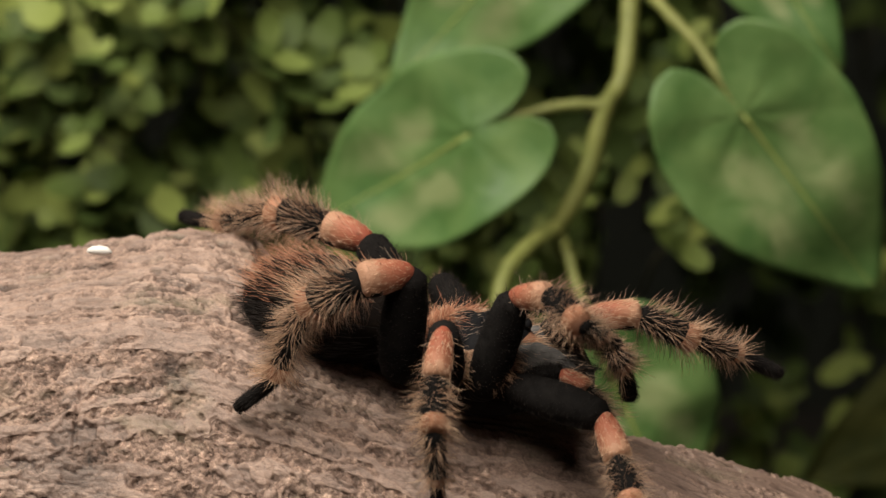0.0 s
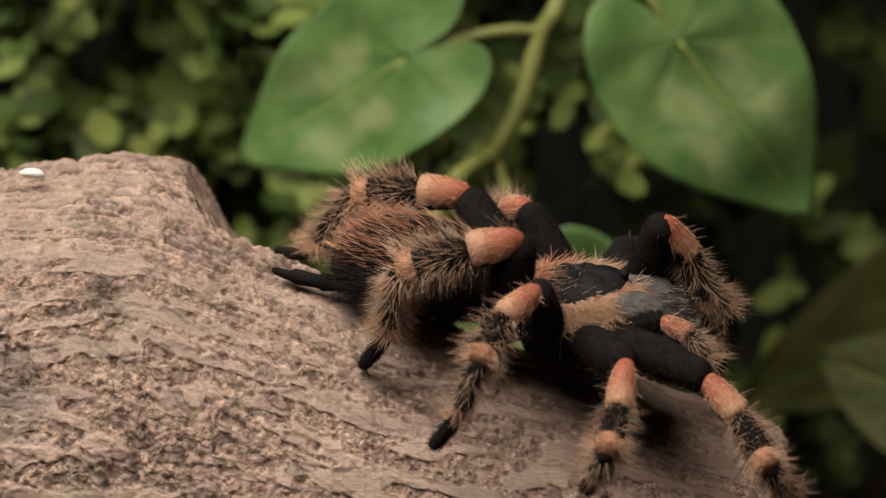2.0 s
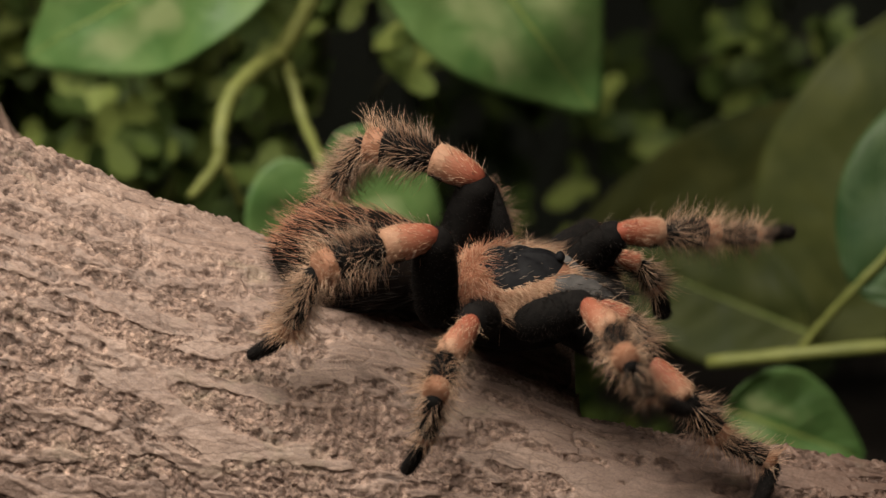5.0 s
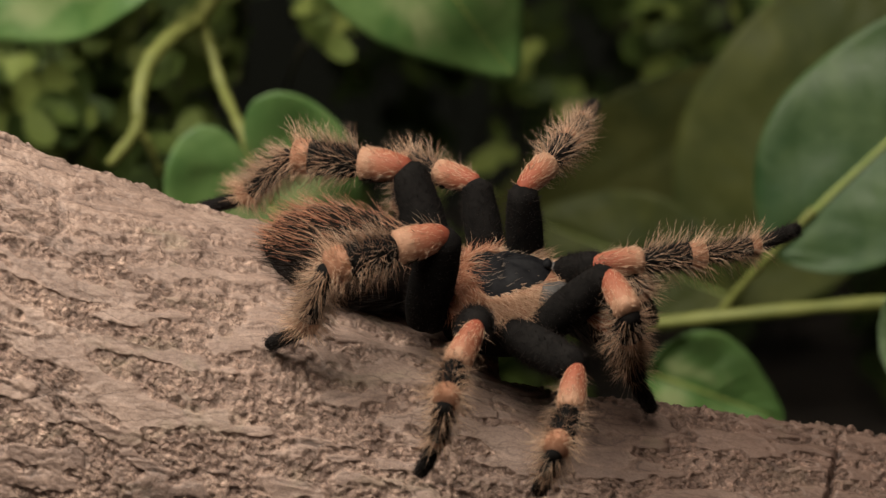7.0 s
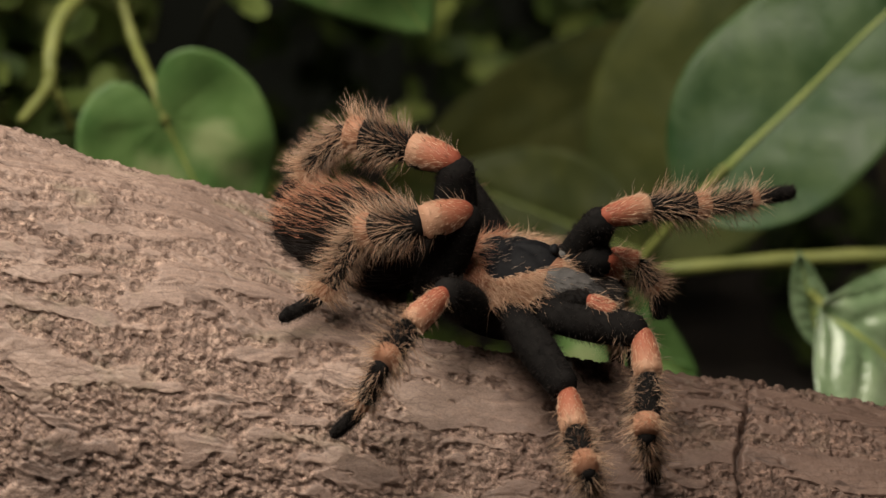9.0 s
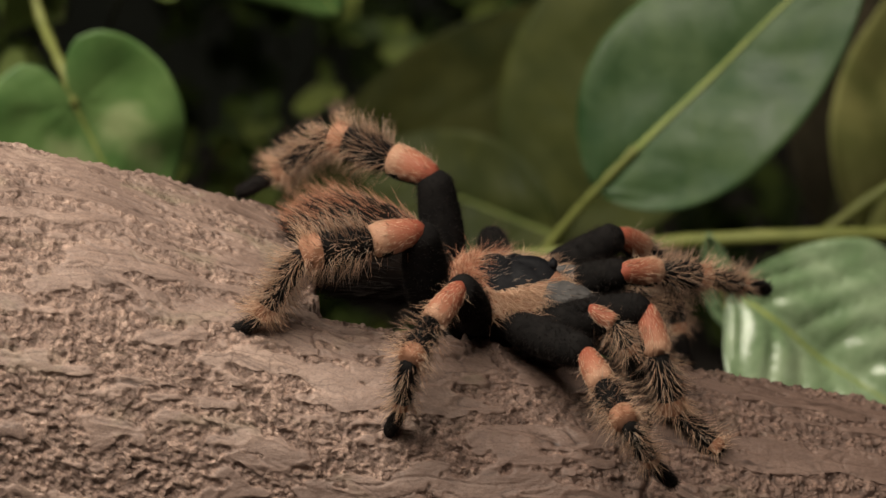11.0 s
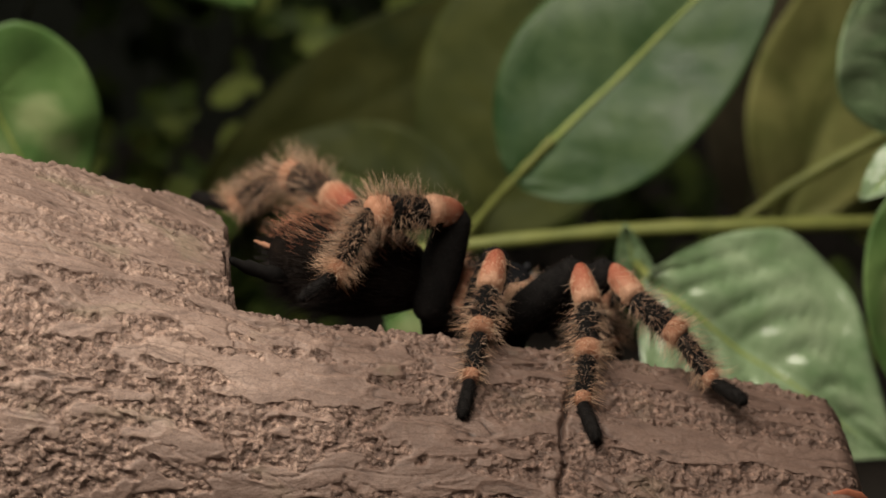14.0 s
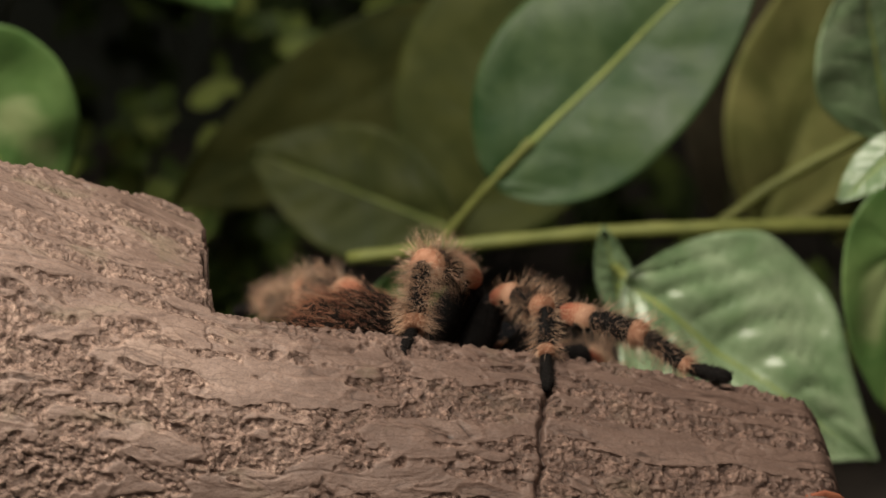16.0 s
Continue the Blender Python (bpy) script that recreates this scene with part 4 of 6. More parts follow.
def build_tarantula():
    rng = random.Random(11)
    spider = tagged(new("tarantula"), "black hairy tarantula with orange-red knees walking on the log", "spider")
    # carapace: a low shield with a raised head part, a broad pale hairy rim
    nu, nv = 26, 36
    verts, faces, slots = [Vector((0.0, 0, 0.0046))], [], []
    for i in range(1, nu + 1):
        q = i / nu
        for k in range(nv):
            a = 2 * math.pi * k / nv
            ex, ey = math.cos(a), math.sin(a)
            half_l = 0.0112
            half_w = 0.0098 * (1 - 0.22 * max(0, ex) ** 2) * (1 - 0.06 * max(0, -ex))
            x, y = half_l * q * ex, half_w * q * ey
            dome = 0.0046 * (1 - q ** 2.4) - 0.0024 * q ** 4
            headpart = 0.0018 * math.exp(-((x - 0.0062) / 0.0042) ** 2 - (y / 0.0042) ** 2)
            groove = 0.0008 * abs(math.sin(4 * a + 0.4)) ** 6 * math.sin(math.pi * q) + 0.0012 * math.exp(-((x + 0.0025) / 0.0012) ** 2 - (y / 0.0018) ** 2)
            verts.append(Vector((x, y, dome + headpart - groove)))
    for k in range(nv):
        faces.append((0, 1 + k, 1 + (k + 1) % nv))
    for i in range(nu - 1):
        for k in range(nv):
            n = (k + 1) % nv
            faces.append((1 + i * nv + k, 1 + (i + 1) * nv + k, 1 + (i + 1) * nv + n, 1 + i * nv + n))
    # the underside: sternum
    base = len(verts)
    rim = [1 + (nu - 1) * nv + k for k in range(nv)]
    for k in range(nv):
        v = verts[rim[k]]
        verts.append(Vector((v.x * 0.8, v.y * 0.75, -0.0105)))
    for k in range(nv):
        n = (k + 1) % nv
        faces.append((rim[k], base + k, base + n, rim[n]))
    faces.append(tuple(base + k for k in range(nv))[::-1])
    for f in faces:
        c = sum((verts[q] for q in f), Vector()) / len(f)
        q = math.hypot(c.x / 0.0112, c.y / 0.0095)
        slots.append(2 if c.z < -0.003 else (1 if q > rim_from(math.atan2(c.y, c.x)) else 0))
    spots = []
    for _ in range(3600):
        a = rng.uniform(0, 2 * math.pi)
        q = rng.uniform(max(0.3, rim_from(a) - 0.05), 1.0)
        x, y = 0.0112 * q * math.cos(a), 0.0098 * q * math.sin(a) * (1 - 0.22 * max(0, math.cos(a)) ** 2)
        z = 0.0046 * (1 - q ** 2.4) - 0.0022 * q ** 4
        way = Vector((0.35 * math.cos(a) + rng.gauss(0.75, 0.4), 0.8 * math.sin(a) + rng.gauss(0, 0.35), rng.uniform(-0.65, 0.4))).normalized()
        spots.append((Vector((x, y, z)), way, rng.uniform(0.0018, 0.0058), 0.00005))
    for _ in range(1300):
        x, y = rng.uniform(-0.0112, -0.0058), rng.uniform(-0.0070, 0.0070)
        q = min(1.0, math.hypot(x / 0.0112, y / 0.0095))
        spots.append((Vector((x, y, 0.0046 * (1 - q ** 2.4) - 0.0022 * q ** 4)), Vector((rng.gauss(0.3, 0.4), rng.gauss(0, 0.4), 0.8)).normalized(), rng.uniform(0.0012, 0.003), 0.00006))
    for _ in range(160):
        a, q = rng.uniform(0, 2 * math.pi), math.sqrt(rng.random()) * 0.7
        x, y = 0.0112 * q * math.cos(a), 0.0098 * q * math.sin(a)
        spots.append((Vector((x, y, 0.0046 * (1 - q ** 2.4))), Vector((0.9, rng.gauss(0, 0.3), 0.5)).normalized(), rng.uniform(0.0006, 0.0014), 0.00004))
    add_hairs(verts, faces, slots, spots, lambda p: (5 if p.x < -0.003 and rng.random() < 0.8 else 3) if math.hypot(p.x / 0.0112, p.y / 0.0098) > rim_from(math.atan2(p.y, p.x)) - 0.07 or p.x < -0.0055 else 4, rng)
    part("carapace", mesh_of("carapace", verts, faces, [CARAPACE, PALE, BLACK, H_PEACH, H_GREY, H_RUST], slots), spider, "black shield with a hairy peach-coloured rim", Matrix.Diagonal((1.16, 1.02, 1.05, 1)))
    # eyes on their mound
    ev, ef = lathe([(-0.0009, 0.0003, 0), (-0.0006, 0.0009, 0), (0.0, 0.0011, 0.0002), (0.0006, 0.0009, 0), (0.0009, 0.0003, 0)], 10)
    part("eye_mound", mesh_of("eye_mound", ev, ef, [CARAPACE]), spider, "", pose(0.0082, 0, 0.0050))
    # chelicerae
    for s in (-1, 1):
        cv, cf = lathe([(-0.002, 0.0022, 0), (0.0, 0.0031, 0.0002), (0.003, 0.0035, 0.0), (0.006, 0.0033, -0.0010), (0.0085, 0.0026, -0.0026), (0.0098, 0.0012, -0.0042)], 14, 0.85)
        cv = [Vector(v) for v in cv]
        cs = [0] * len(cf)
        spots = []
        for _ in range(420):
            u, a = rng.random() * 0.0085, rng.uniform(0, 2 * math.pi)
            rad = Vector((0, math.cos(a), math.sin(a)))
            spots.append((Vector((u, 0, -0.03 * u)) + rad * 0.0030, (rad * 0.5 + Vector((0.9, 0, -0.2))).normalized(), rng.uniform(0.001, 0.0026), 0.00005))
        add_hairs(cv, cf, cs, spots, lambda p: 1 if rng.random() < 0.2 else 2, rng)
        part("chelicera", mesh_of("chelicera", cv, cf, [GREY, H_GREY, H_BLACK], cs), spider, "grey velvety jaw", pose(0.0098, s * 0.0036, -0.0006, 0, 16, -s * 3) @ Matrix.Scale(1.3, 4))
    # abdomen: an egg from the waist backwards
    prof = [(0.0, 0.0018), (0.0015, 0.0042), (0.004, 0.0064), (0.008, 0.0083), (0.014, 0.0098), (0.020, 0.0103), (0.026, 0.0096), (0.030, 0.0080), (0.033, 0.0055), (0.0348, 0.0022)]
    prof = [(x, 0.93 * r) for x, r in prof]
    av, af = lathe([(-x, r, -0.0002 + 0.0008 * math.sin(x * 90) - 0.02 * x) for x, r in prof], 26)
    av = [Vector(v) for v in av]
    af = [f[::-1] for f in af]
    asl = [0] * len(af)
    spots = []
    for n in range(5400):
        u = rng.uniform(0.02, 1.0) * 0.0345
        a = rng.uniform(0, 2 * math.pi)
        r = float(np.interp(u, [p[0] for p in prof], [p[1] for p in prof]))
        rad = Vector((0, math.cos(a), math.sin(a)))
        tall = n % 3 == 0
        way = (rad * (rng.uniform(0.15, 0.55) if tall else rng.uniform(0.05, 0.3)) + Vector((-1, 0, 0)) + Vector((rng.gauss(0, 0.12), rng.gauss(0, 0.12), rng.gauss(0, 0.12)))).normalized()
        spots.append((Vector((-u, 0, 0.0002 - 0.02 * u)) + rad * r * 0.98, way, (rng.uniform(0.0045, 0.0088) if tall else rng.uniform(0.0022, 0.0042)) * (1.0 - 0.5 * max(0.0, u - 0.024) / 0.0105), 0.000048))
    # every third hair is long, and rust or tan on the upper side; the rest is black, rusty towards the tip
    turn = iter(range(5400))

    def abdomen_hair(p):
        n = next(turn)
        upper = p.z > 0.0052 + rng.gauss(0, 0.0016) - 0.25 * max(0.0, -p.x - 0.020)
        if n % 3 == 0:
            return (1 if rng.random() < 0.72 else 3) if upper and rng.random() < 0.9 else 2
        return 1 if upper and rng.random() < 0.28 + 0.55 * max(0.0, -p.x - 0.022) / 0.0125 else 2

    add_hairs(av, af, asl, spots, abdomen_hair, rng)
    abdomen = part("abdomen", mesh_of("abdomen", av, af, [RUST, H_RUST, H_BLACK, H_TAN], asl), spider, "round abdomen with long rust-coloured hair")
    for s in (-1, 1):
        sv, sf = lathe([(0, 0.0010, 0), (-0.0025, 0.0012, 0), (-0.0030, 0.0009, 0), (-0.006, 0.0010, 0.0003), (-0.0066, 0.0007, 0.0003), (-0.0086, 0.0005, 0.0007), (-0.0090, 0.0002, 0.0008)], 9)
        part("spinneret", mesh_of("spinneret", sv, [f[::-1] for f in sf], [BLACK if s < 0 else PALE]), abdomen, "", pose(-0.0322, s * 0.0026, -0.0050 if s < 0 else -0.0010, 0, 0, s * -9) @ Matrix.Scale(1.45 if s < 0 else 0.6, 4))
    # waist
    wv, wf = lathe([(-0.0135, 0.0016, 0), (-0.011, 0.0022, 0), (-0.008, 0.0026, 0)], 10)
    part("waist", mesh_of("waist", wv, wf, [BLACK]), spider)
    # legs
    legs = {}
    thick = {1: (3.7, 2.7, 2.45, 1.85, 1.4), 2: (3.7, 2.65, 2.4, 1.8, 1.4), 3: (3.7, 2.65, 2.4, 1.85, 1.35), 4: (4.2, 3.3, 3.3, 2.3, 1.35)}
    for pair in (1, 2, 3, 4):
        meshes = [segment_mesh(kind, REACH[pair][i], thick[pair][i], 20 * pair + i, 2.05 if pair == 4 else 0.85) for i, kind in enumerate(SEGMENTS)]
        for s, name in ((1, "L"), (-1, "R")):
            hip = Vector(HIP[pair]) * 0.001
            hip.y *= s
            root = Vector((hip.x * 0.45, hip.y * 0.30, -0.0042))
            v, f = tube([root, root.lerp(hip, 0.5), root.lerp(hip, 0.9), hip + (hip - root).normalized() * 0.0008], [0.0022, 0.0030, 0.0031, 0.0020], 12)
            leg = part("leg", mesh_of("leg", v, f, [BLACK]), spider, "black banded hairy leg with an orange-red knee")
            legs[name + str(pair)] = (leg, hip, [part(kind, me, leg) for kind, me in zip(SEGMENTS, meshes)])
    # pedipalps: short feelers beside the jaws
    pm = [segment_mesh("femur", 9.5, 2.0, 91), segment_mesh("patella", 5.2, 1.9, 92), segment_mesh("tibia", 6.5, 1.75, 93), segment_mesh("tarsus", 5.6, 1.5, 94)]
    for s in (-1, 1):
        a = Vector((0.0088, s * 0.0055, -0.003))
        v, f = tube([a - Vector((0.005, s * 0.002, 0.001)), a], [0.002, 0.0021], 10)
        palp = part("pedipalp", mesh_of("pedipalp", v, f, [BLACK]), spider, "short dark feeler")
        way = [Vector((0.80, s * 0.30, 0.42)), Vector((0.80, s * 0.15, -0.30)), Vector((0.55, s * 0.02, -0.83)), Vector((0.25, -s * 0.05, -0.95))]
        plane = Vector((0, 0, 1)).cross(Vector((0.9, s * 0.2, 0))).normalized()
        for kind, me, w, ln in zip(("femur", "patella", "tibia", "tarsus"), pm, way, (9.5, 5.2, 6.5, 5.6)):
            b = a + w.normalized() * ln / 1000
            part(kind, me, palp, "", aim(a, b, plane))
            a = b
    return spider, abdomen, legs


SPIDER, ABDOMEN, LEGS = build_tarantula()


# ---- what moves ----
def between(rows, t):
    """The row at t, gliding through the rows given."""
    ts = [r[0] for r in rows]
    i = max(0, min(len(rows) - 2, int(np.searchsorted(ts, t, "right")) - 1))
    p = [np.array(rows[max(0, min(len(rows) - 1, j))], float) for j in (i - 1, i, i + 1, i + 2)]
    h = p[2][0] - p[1][0]
    u = (t - p[1][0]) / h
    m1 = (p[2] - p[0]) / max(p[2][0] - p[0][0], 1e-6) * h * 0.6
    m2 = (p[3] - p[1]) / max(p[3][0] - p[1][0], 1e-6) * h * 0.6
    return (2 * u ** 3 - 3 * u * u + 1) * p[1] + (u ** 3 - 2 * u * u + u) * m1 + (-2 * u ** 3 + 3 * u * u) * p[2] + (u ** 3 - u * u) * m2


def stride(which, rows):
    """Keys one leg: rows of seconds and the five joints after the hip, in tenths of a millimetre in the spider's space."""
    leg, hip, pieces = LEGS[which]
    reach = REACH[int(which[1])]
    keys = [[] for _ in pieces]
    for n in range(161):
        t = n / 10
        r = between(rows, t)[1:]
        joints = [Vector(r[3 * i:3 * i + 3]) / 10000 for i in range(5)]
        out = joints[4] - hip
        plane = Vector((0, 0, 1)).cross(Vector((out.x, out.y, 0))).normalized()
        a, last = hip, hip
        for i, j in enumerate(joints):
            b = a + (j - last).normalized() * reach[i] / 1000
            keys[i].append((t, aim(a, b, plane)))
            a, last = b, j
    for ob, rr in zip(pieces, keys):
        walk(ob, rr)


def motions():
    # the spider's way along the log and over its back: place, then the turn
    walk(SPIDER, [
        (0, pose(-0.0520, 0.5435, 0.2230, 18.1, 8.8, -7.1)),
        (0.5, pose(-0.0482, 0.5435, 0.2214, 18.8, 1.8, -9.3)),
        (1, pose(-0.0418, 0.5435, 0.2222, 16.5, -0.8, -9.2)),
        (1.5, pose(-0.0317, 0.5435, 0.2206, 19.8, -1.1, -9.4)),
        (2, pose(-0.0224, 0.5435, 0.2181, 19.5, 4.0, -9.8)),
        (2.5, pose(-0.0163, 0.5435, 0.2147, 19.6, 1.3, -6.4)),
        (3, pose(-0.0075, 0.5435, 0.2103, 21.2, 4.8, -4.0)),
        (3.5, pose(-0.0021, 0.5435, 0.2049, 21.0, 8.6, -4.6)),
        (4, pose(0.0001, 0.5435, 0.2044, 20.8, 8.3, -5.2)),
        (4.2, pose(0.0003, 0.5435, 0.2046, 20.7, 6.9, -5.0)),
        (6.3, pose(0.0131, 0.5435, 0.1967, 21.4, 3.8, -13.2)),
        (6.5, pose(0.0135, 0.5435, 0.1963, 21.5, 4.5, -11.4)),
        (7, pose(0.0169, 0.5435, 0.1948, 21.4, 4.8, -9.7)),
        (7.5, pose(0.0213, 0.5435, 0.1935, 19.2, 6.4, -8.4)),
        (8, pose(0.0248, 0.5435, 0.1933, 19.0, 7.1, -9.0)),
        (8.5, pose(0.0298, 0.5435, 0.1919, 18.8, 6.8, -9.5)),
        (9, pose(0.0345, 0.5450, 0.1891, 18.2, 5.6, -17.9)),
        (9.2, pose(0.0359, 0.5450, 0.1880, 17.9, 6.9, -20.4)),
        (11.3, pose(0.0534, 0.5550, 0.1801, 12.4, 4.6, -13.5)),
        (11.5, pose(0.0544, 0.5570, 0.1795, 12.4, 4.9, -11.7)),
        (12, pose(0.0567, 0.5620, 0.1776, 10.4, 3.7, -9.7)),
        (12.5, pose(0.0592, 0.5670, 0.1755, 8.4, 3.4, -7.9)),
        (13, pose(0.0610, 0.5710, 0.1744, 6.3, 0.5, -5.4)),
        (13.5, pose(0.0630, 0.5740, 0.1732, 4.2, 0.7, 2.5)),
        (14, pose(0.0656, 0.5780, 0.1725, 2.2, 9.5, 10.9)),
        (14.5, pose(0.0644, 0.5760, 0.1714, 0.3, 17.1, 6.4)),
        (15, pose(0.0665, 0.5810, 0.1663, 0.3, 17.3, 6.3)),
        (15.5, pose(0.0685, 0.5850, 0.1621, 0.3, 15.0, 6.5)),
        (16, pose(0.0691, 0.5870, 0.1594, 0.3, 13.6, 6.7)),
    ])
    walk(ABDOMEN, [
        (0, pose(-0.0105, 0, -0.0005, 0, 1.7, -5.6)),
        (0.5, pose(-0.0105, 0, -0.0005, 0, 10.4, -3.4)),
        (1, pose(-0.0105, 0, -0.0005, 0, 7.2, 1.0)),
        (1.5, pose(-0.0105, 0, -0.0005, 0, 11.8, -1.6)),
        (2, pose(-0.0105, 0, -0.0005, 0, 8.0, 2.7)),
        (2.5, pose(-0.0105, 0, -0.0005, 0, 2.6, -9.3)),
        (3, pose(-0.0105, 0, -0.0005, 0, 1.8, -2.2)),
        (3.5, pose(-0.0105, 0, -0.0005, 0, 1.8, -3.2)),
        (4, pose(-0.0105, 0, -0.0005, 0, -3.1, -6.2)),
        (4.2, pose(-0.0105, 0, -0.0005, 0, -3.3, -8.5)),
        (6.3, pose(-0.0105, 0, -0.0005, 0, 3.7, -0.9)),
        (6.5, pose(-0.0105, 0, -0.0005, 0, 3.4, -2.4)),
        (7, pose(-0.0105, 0, -0.0005, 0, 0.6, -7.6)),
        (7.5, pose(-0.0105, 0, -0.0005, 0, -0.6, -11.6)),
        (8, pose(-0.0105, 0, -0.0005, 0, -0.8, -12.5)),
        (8.5, pose(-0.0105, 0, -0.0005, 0, -0.8, -13.1)),
        (9, pose(-0.0105, 0, -0.0005, 0, 3.4, -1.1)),
        (9.2, pose(-0.0105, 0, -0.0005, 0, 6.8, -0.7)),
        (11.3, pose(-0.0105, 0, -0.0005, 0, 6.1, -11.7)),
        (11.5, pose(-0.0105, 0, -0.0005, 0, 5.8, -12.6)),
        (12, pose(-0.0105, 0, -0.0005, 0, 2.4, -14.5)),
        (12.5, pose(-0.0105, 0, -0.0005, 0, 3.3, -11.3)),
        (13, pose(-0.0105, 0, -0.0005, 0, 6.7, -16.9)),
        (13.5, pose(-0.0105, 0, -0.0005, 0, 18.5, 16.4)),
        (14, pose(-0.0105, 0, -0.0005, 0, 8.9, 9.9)),
        (14.5, pose(-0.0105, 0, -0.0005, 0, 1.1, 28.5)),
        (15, pose(-0.0105, 0, -0.0005, 0, -3.1, 29.6)),
        (15.5, pose(-0.0105, 0, -0.0005, 0, -3.3, 29.7)),
        (16, pose(-0.0105, 0, -0.0005, 0, -3.6, 32.1)),
    ])
    stride("L1", [
        (0, 192, -6, 93, 277, 23, 98, 379, 55, 49, 451, 121, 3, 528, 137, -30),
        (0.5, 235, -2, 46, 296, 24, -14, 372, 55, -99, 414, 69, -198, 463, 102, -258),
        (1, 182, -27, 85, 266, -36, 56, 351, -60, -23, 385, -53, -125, 413, -47, -205),
        (1.5, 183, 15, 111, 216, 47, 34, 235, 78, -78, 236, 149, -159, 237, 204, -224),
        (2, 143, 47, 139, 186, 66, 63, 217, 88, -49, 224, 138, -145, 229, 175, -221),
        (2.5, 109, 33, 143, 179, 72, 183, 283, 124, 206, 367, 189, 225, 430, 238, 253),
        (3, 219, 12, 79, 300, 36, 49, 403, 66, -1, 479, 117, -57, 544, 164, -85),
        (3.5, 199, -50, 39, 231, 0, -29, 271, 51, -127, 330, 59, -217, 374, 61, -290),
        (4, 134, 46, 141, 210, 93, 153, 317, 141, 153, 402, 200, 121, 475, 239, 103),
        (4.2, 90, 27, 142, 160, 67, 181, 257, 118, 227, 340, 179, 259, 401, 232, 285),
        (4.7, 225, -28, 31, 240, 9, -50, 260, 55, -157, 295, 99, -249, 323, 132, -322),
        (5.2, 146, 33, 135, 225, 68, 161, 326, 122, 188, 406, 196, 189, 466, 253, 208),
        (5.75, 203, -48, 38, 246, 25, 8, 306, 114, -43, 333, 200, -102, 354, 269, -146),
        (6.3, 143, 49, 139, 219, 97, 132, 322, 148, 104, 394, 209, 52, 447, 268, 22),
        (6.5, 98, 76, 150, 168, 130, 170, 269, 187, 190, 348, 259, 207, 407, 316, 228),
        (7, 170, -38, 83, 250, 2, 78, 359, 47, 77, 452, 102, 74, 517, 155, 86),
        (7.5, 225, -28, 31, 240, 9, -50, 260, 55, -157, 295, 99, -249, 323, 132, -322),
        (8, 146, 33, 135, 225, 68, 161, 326, 122, 188, 406, 196, 189, 466, 253, 208),
        (8.5, 203, -48, 38, 246, 25, 8, 306, 114, -43, 333, 200, -102, 354, 269, -146),
        (9, 166, 18, 122, 236, 74, 125, 332, 141, 107, 408, 217, 94, 464, 280, 84),
        (9.2, 224, -12, 53, 269, 36, -9, 343, 65, -96, 406, 95, -178, 469, 133, -220),
        (9.7, 170, -38, 83, 250, 2, 78, 359, 47, 77, 452, 102, 74, 517, 155, 86),
        (10.2, 225, -28, 31, 240, 9, -50, 260, 55, -157, 295, 99, -249, 323, 132, -322),
        (10.75, 203, -48, 38, 246, 25, 8, 306, 114, -43, 333, 200, -102, 354, 269, -146),
        (11.3, 218, 25, 87, 296, 70, 82, 407, 108, 74, 502, 159, 64, 562, 216, 46),
        (11.5, 223, 36, 85, 301, 83, 90, 409, 124, 113, 496, 185, 133, 542, 250, 163),
        (12, 166, -41, 83, 206, 22, 32, 266, 101, -32, 313, 170, -100, 350, 224, -154),
        (12.5, 191, -25, 79, 242, 38, 40, 310, 114, -20, 326, 188, -97, 338, 247, -156),
        (13, 93, -99, 13, 149, -30, -2, 223, 57, -33, 287, 132, -77, 338, 191, -111),
        (13.5, 130, 248, -100, 194, 194, -68, 280, 119, -39, 329, 201, -89, 367, 267, -126),
        (14, 162, 243, -84, 224, 187, -51, 308, 110, -19, 326, 202, -73, 340, 277, -110),
        (14.5, 154, 249, -73, 216, 188, -50, 299, 106, -33, 333, 199, -76, 360, 273, -106),
        (15, 155, 249, -74, 217, 191, -45, 300, 112, -19, 325, 208, -61, 344, 286, -89),
        (15.5, 155, 248, -78, 216, 192, -44, 299, 115, -10, 327, 211, -50, 349, 289, -76),
        (16, 154, 249, -73, 215, 192, -41, 298, 114, -8, 330, 212, -43, 355, 290, -65),
    ])
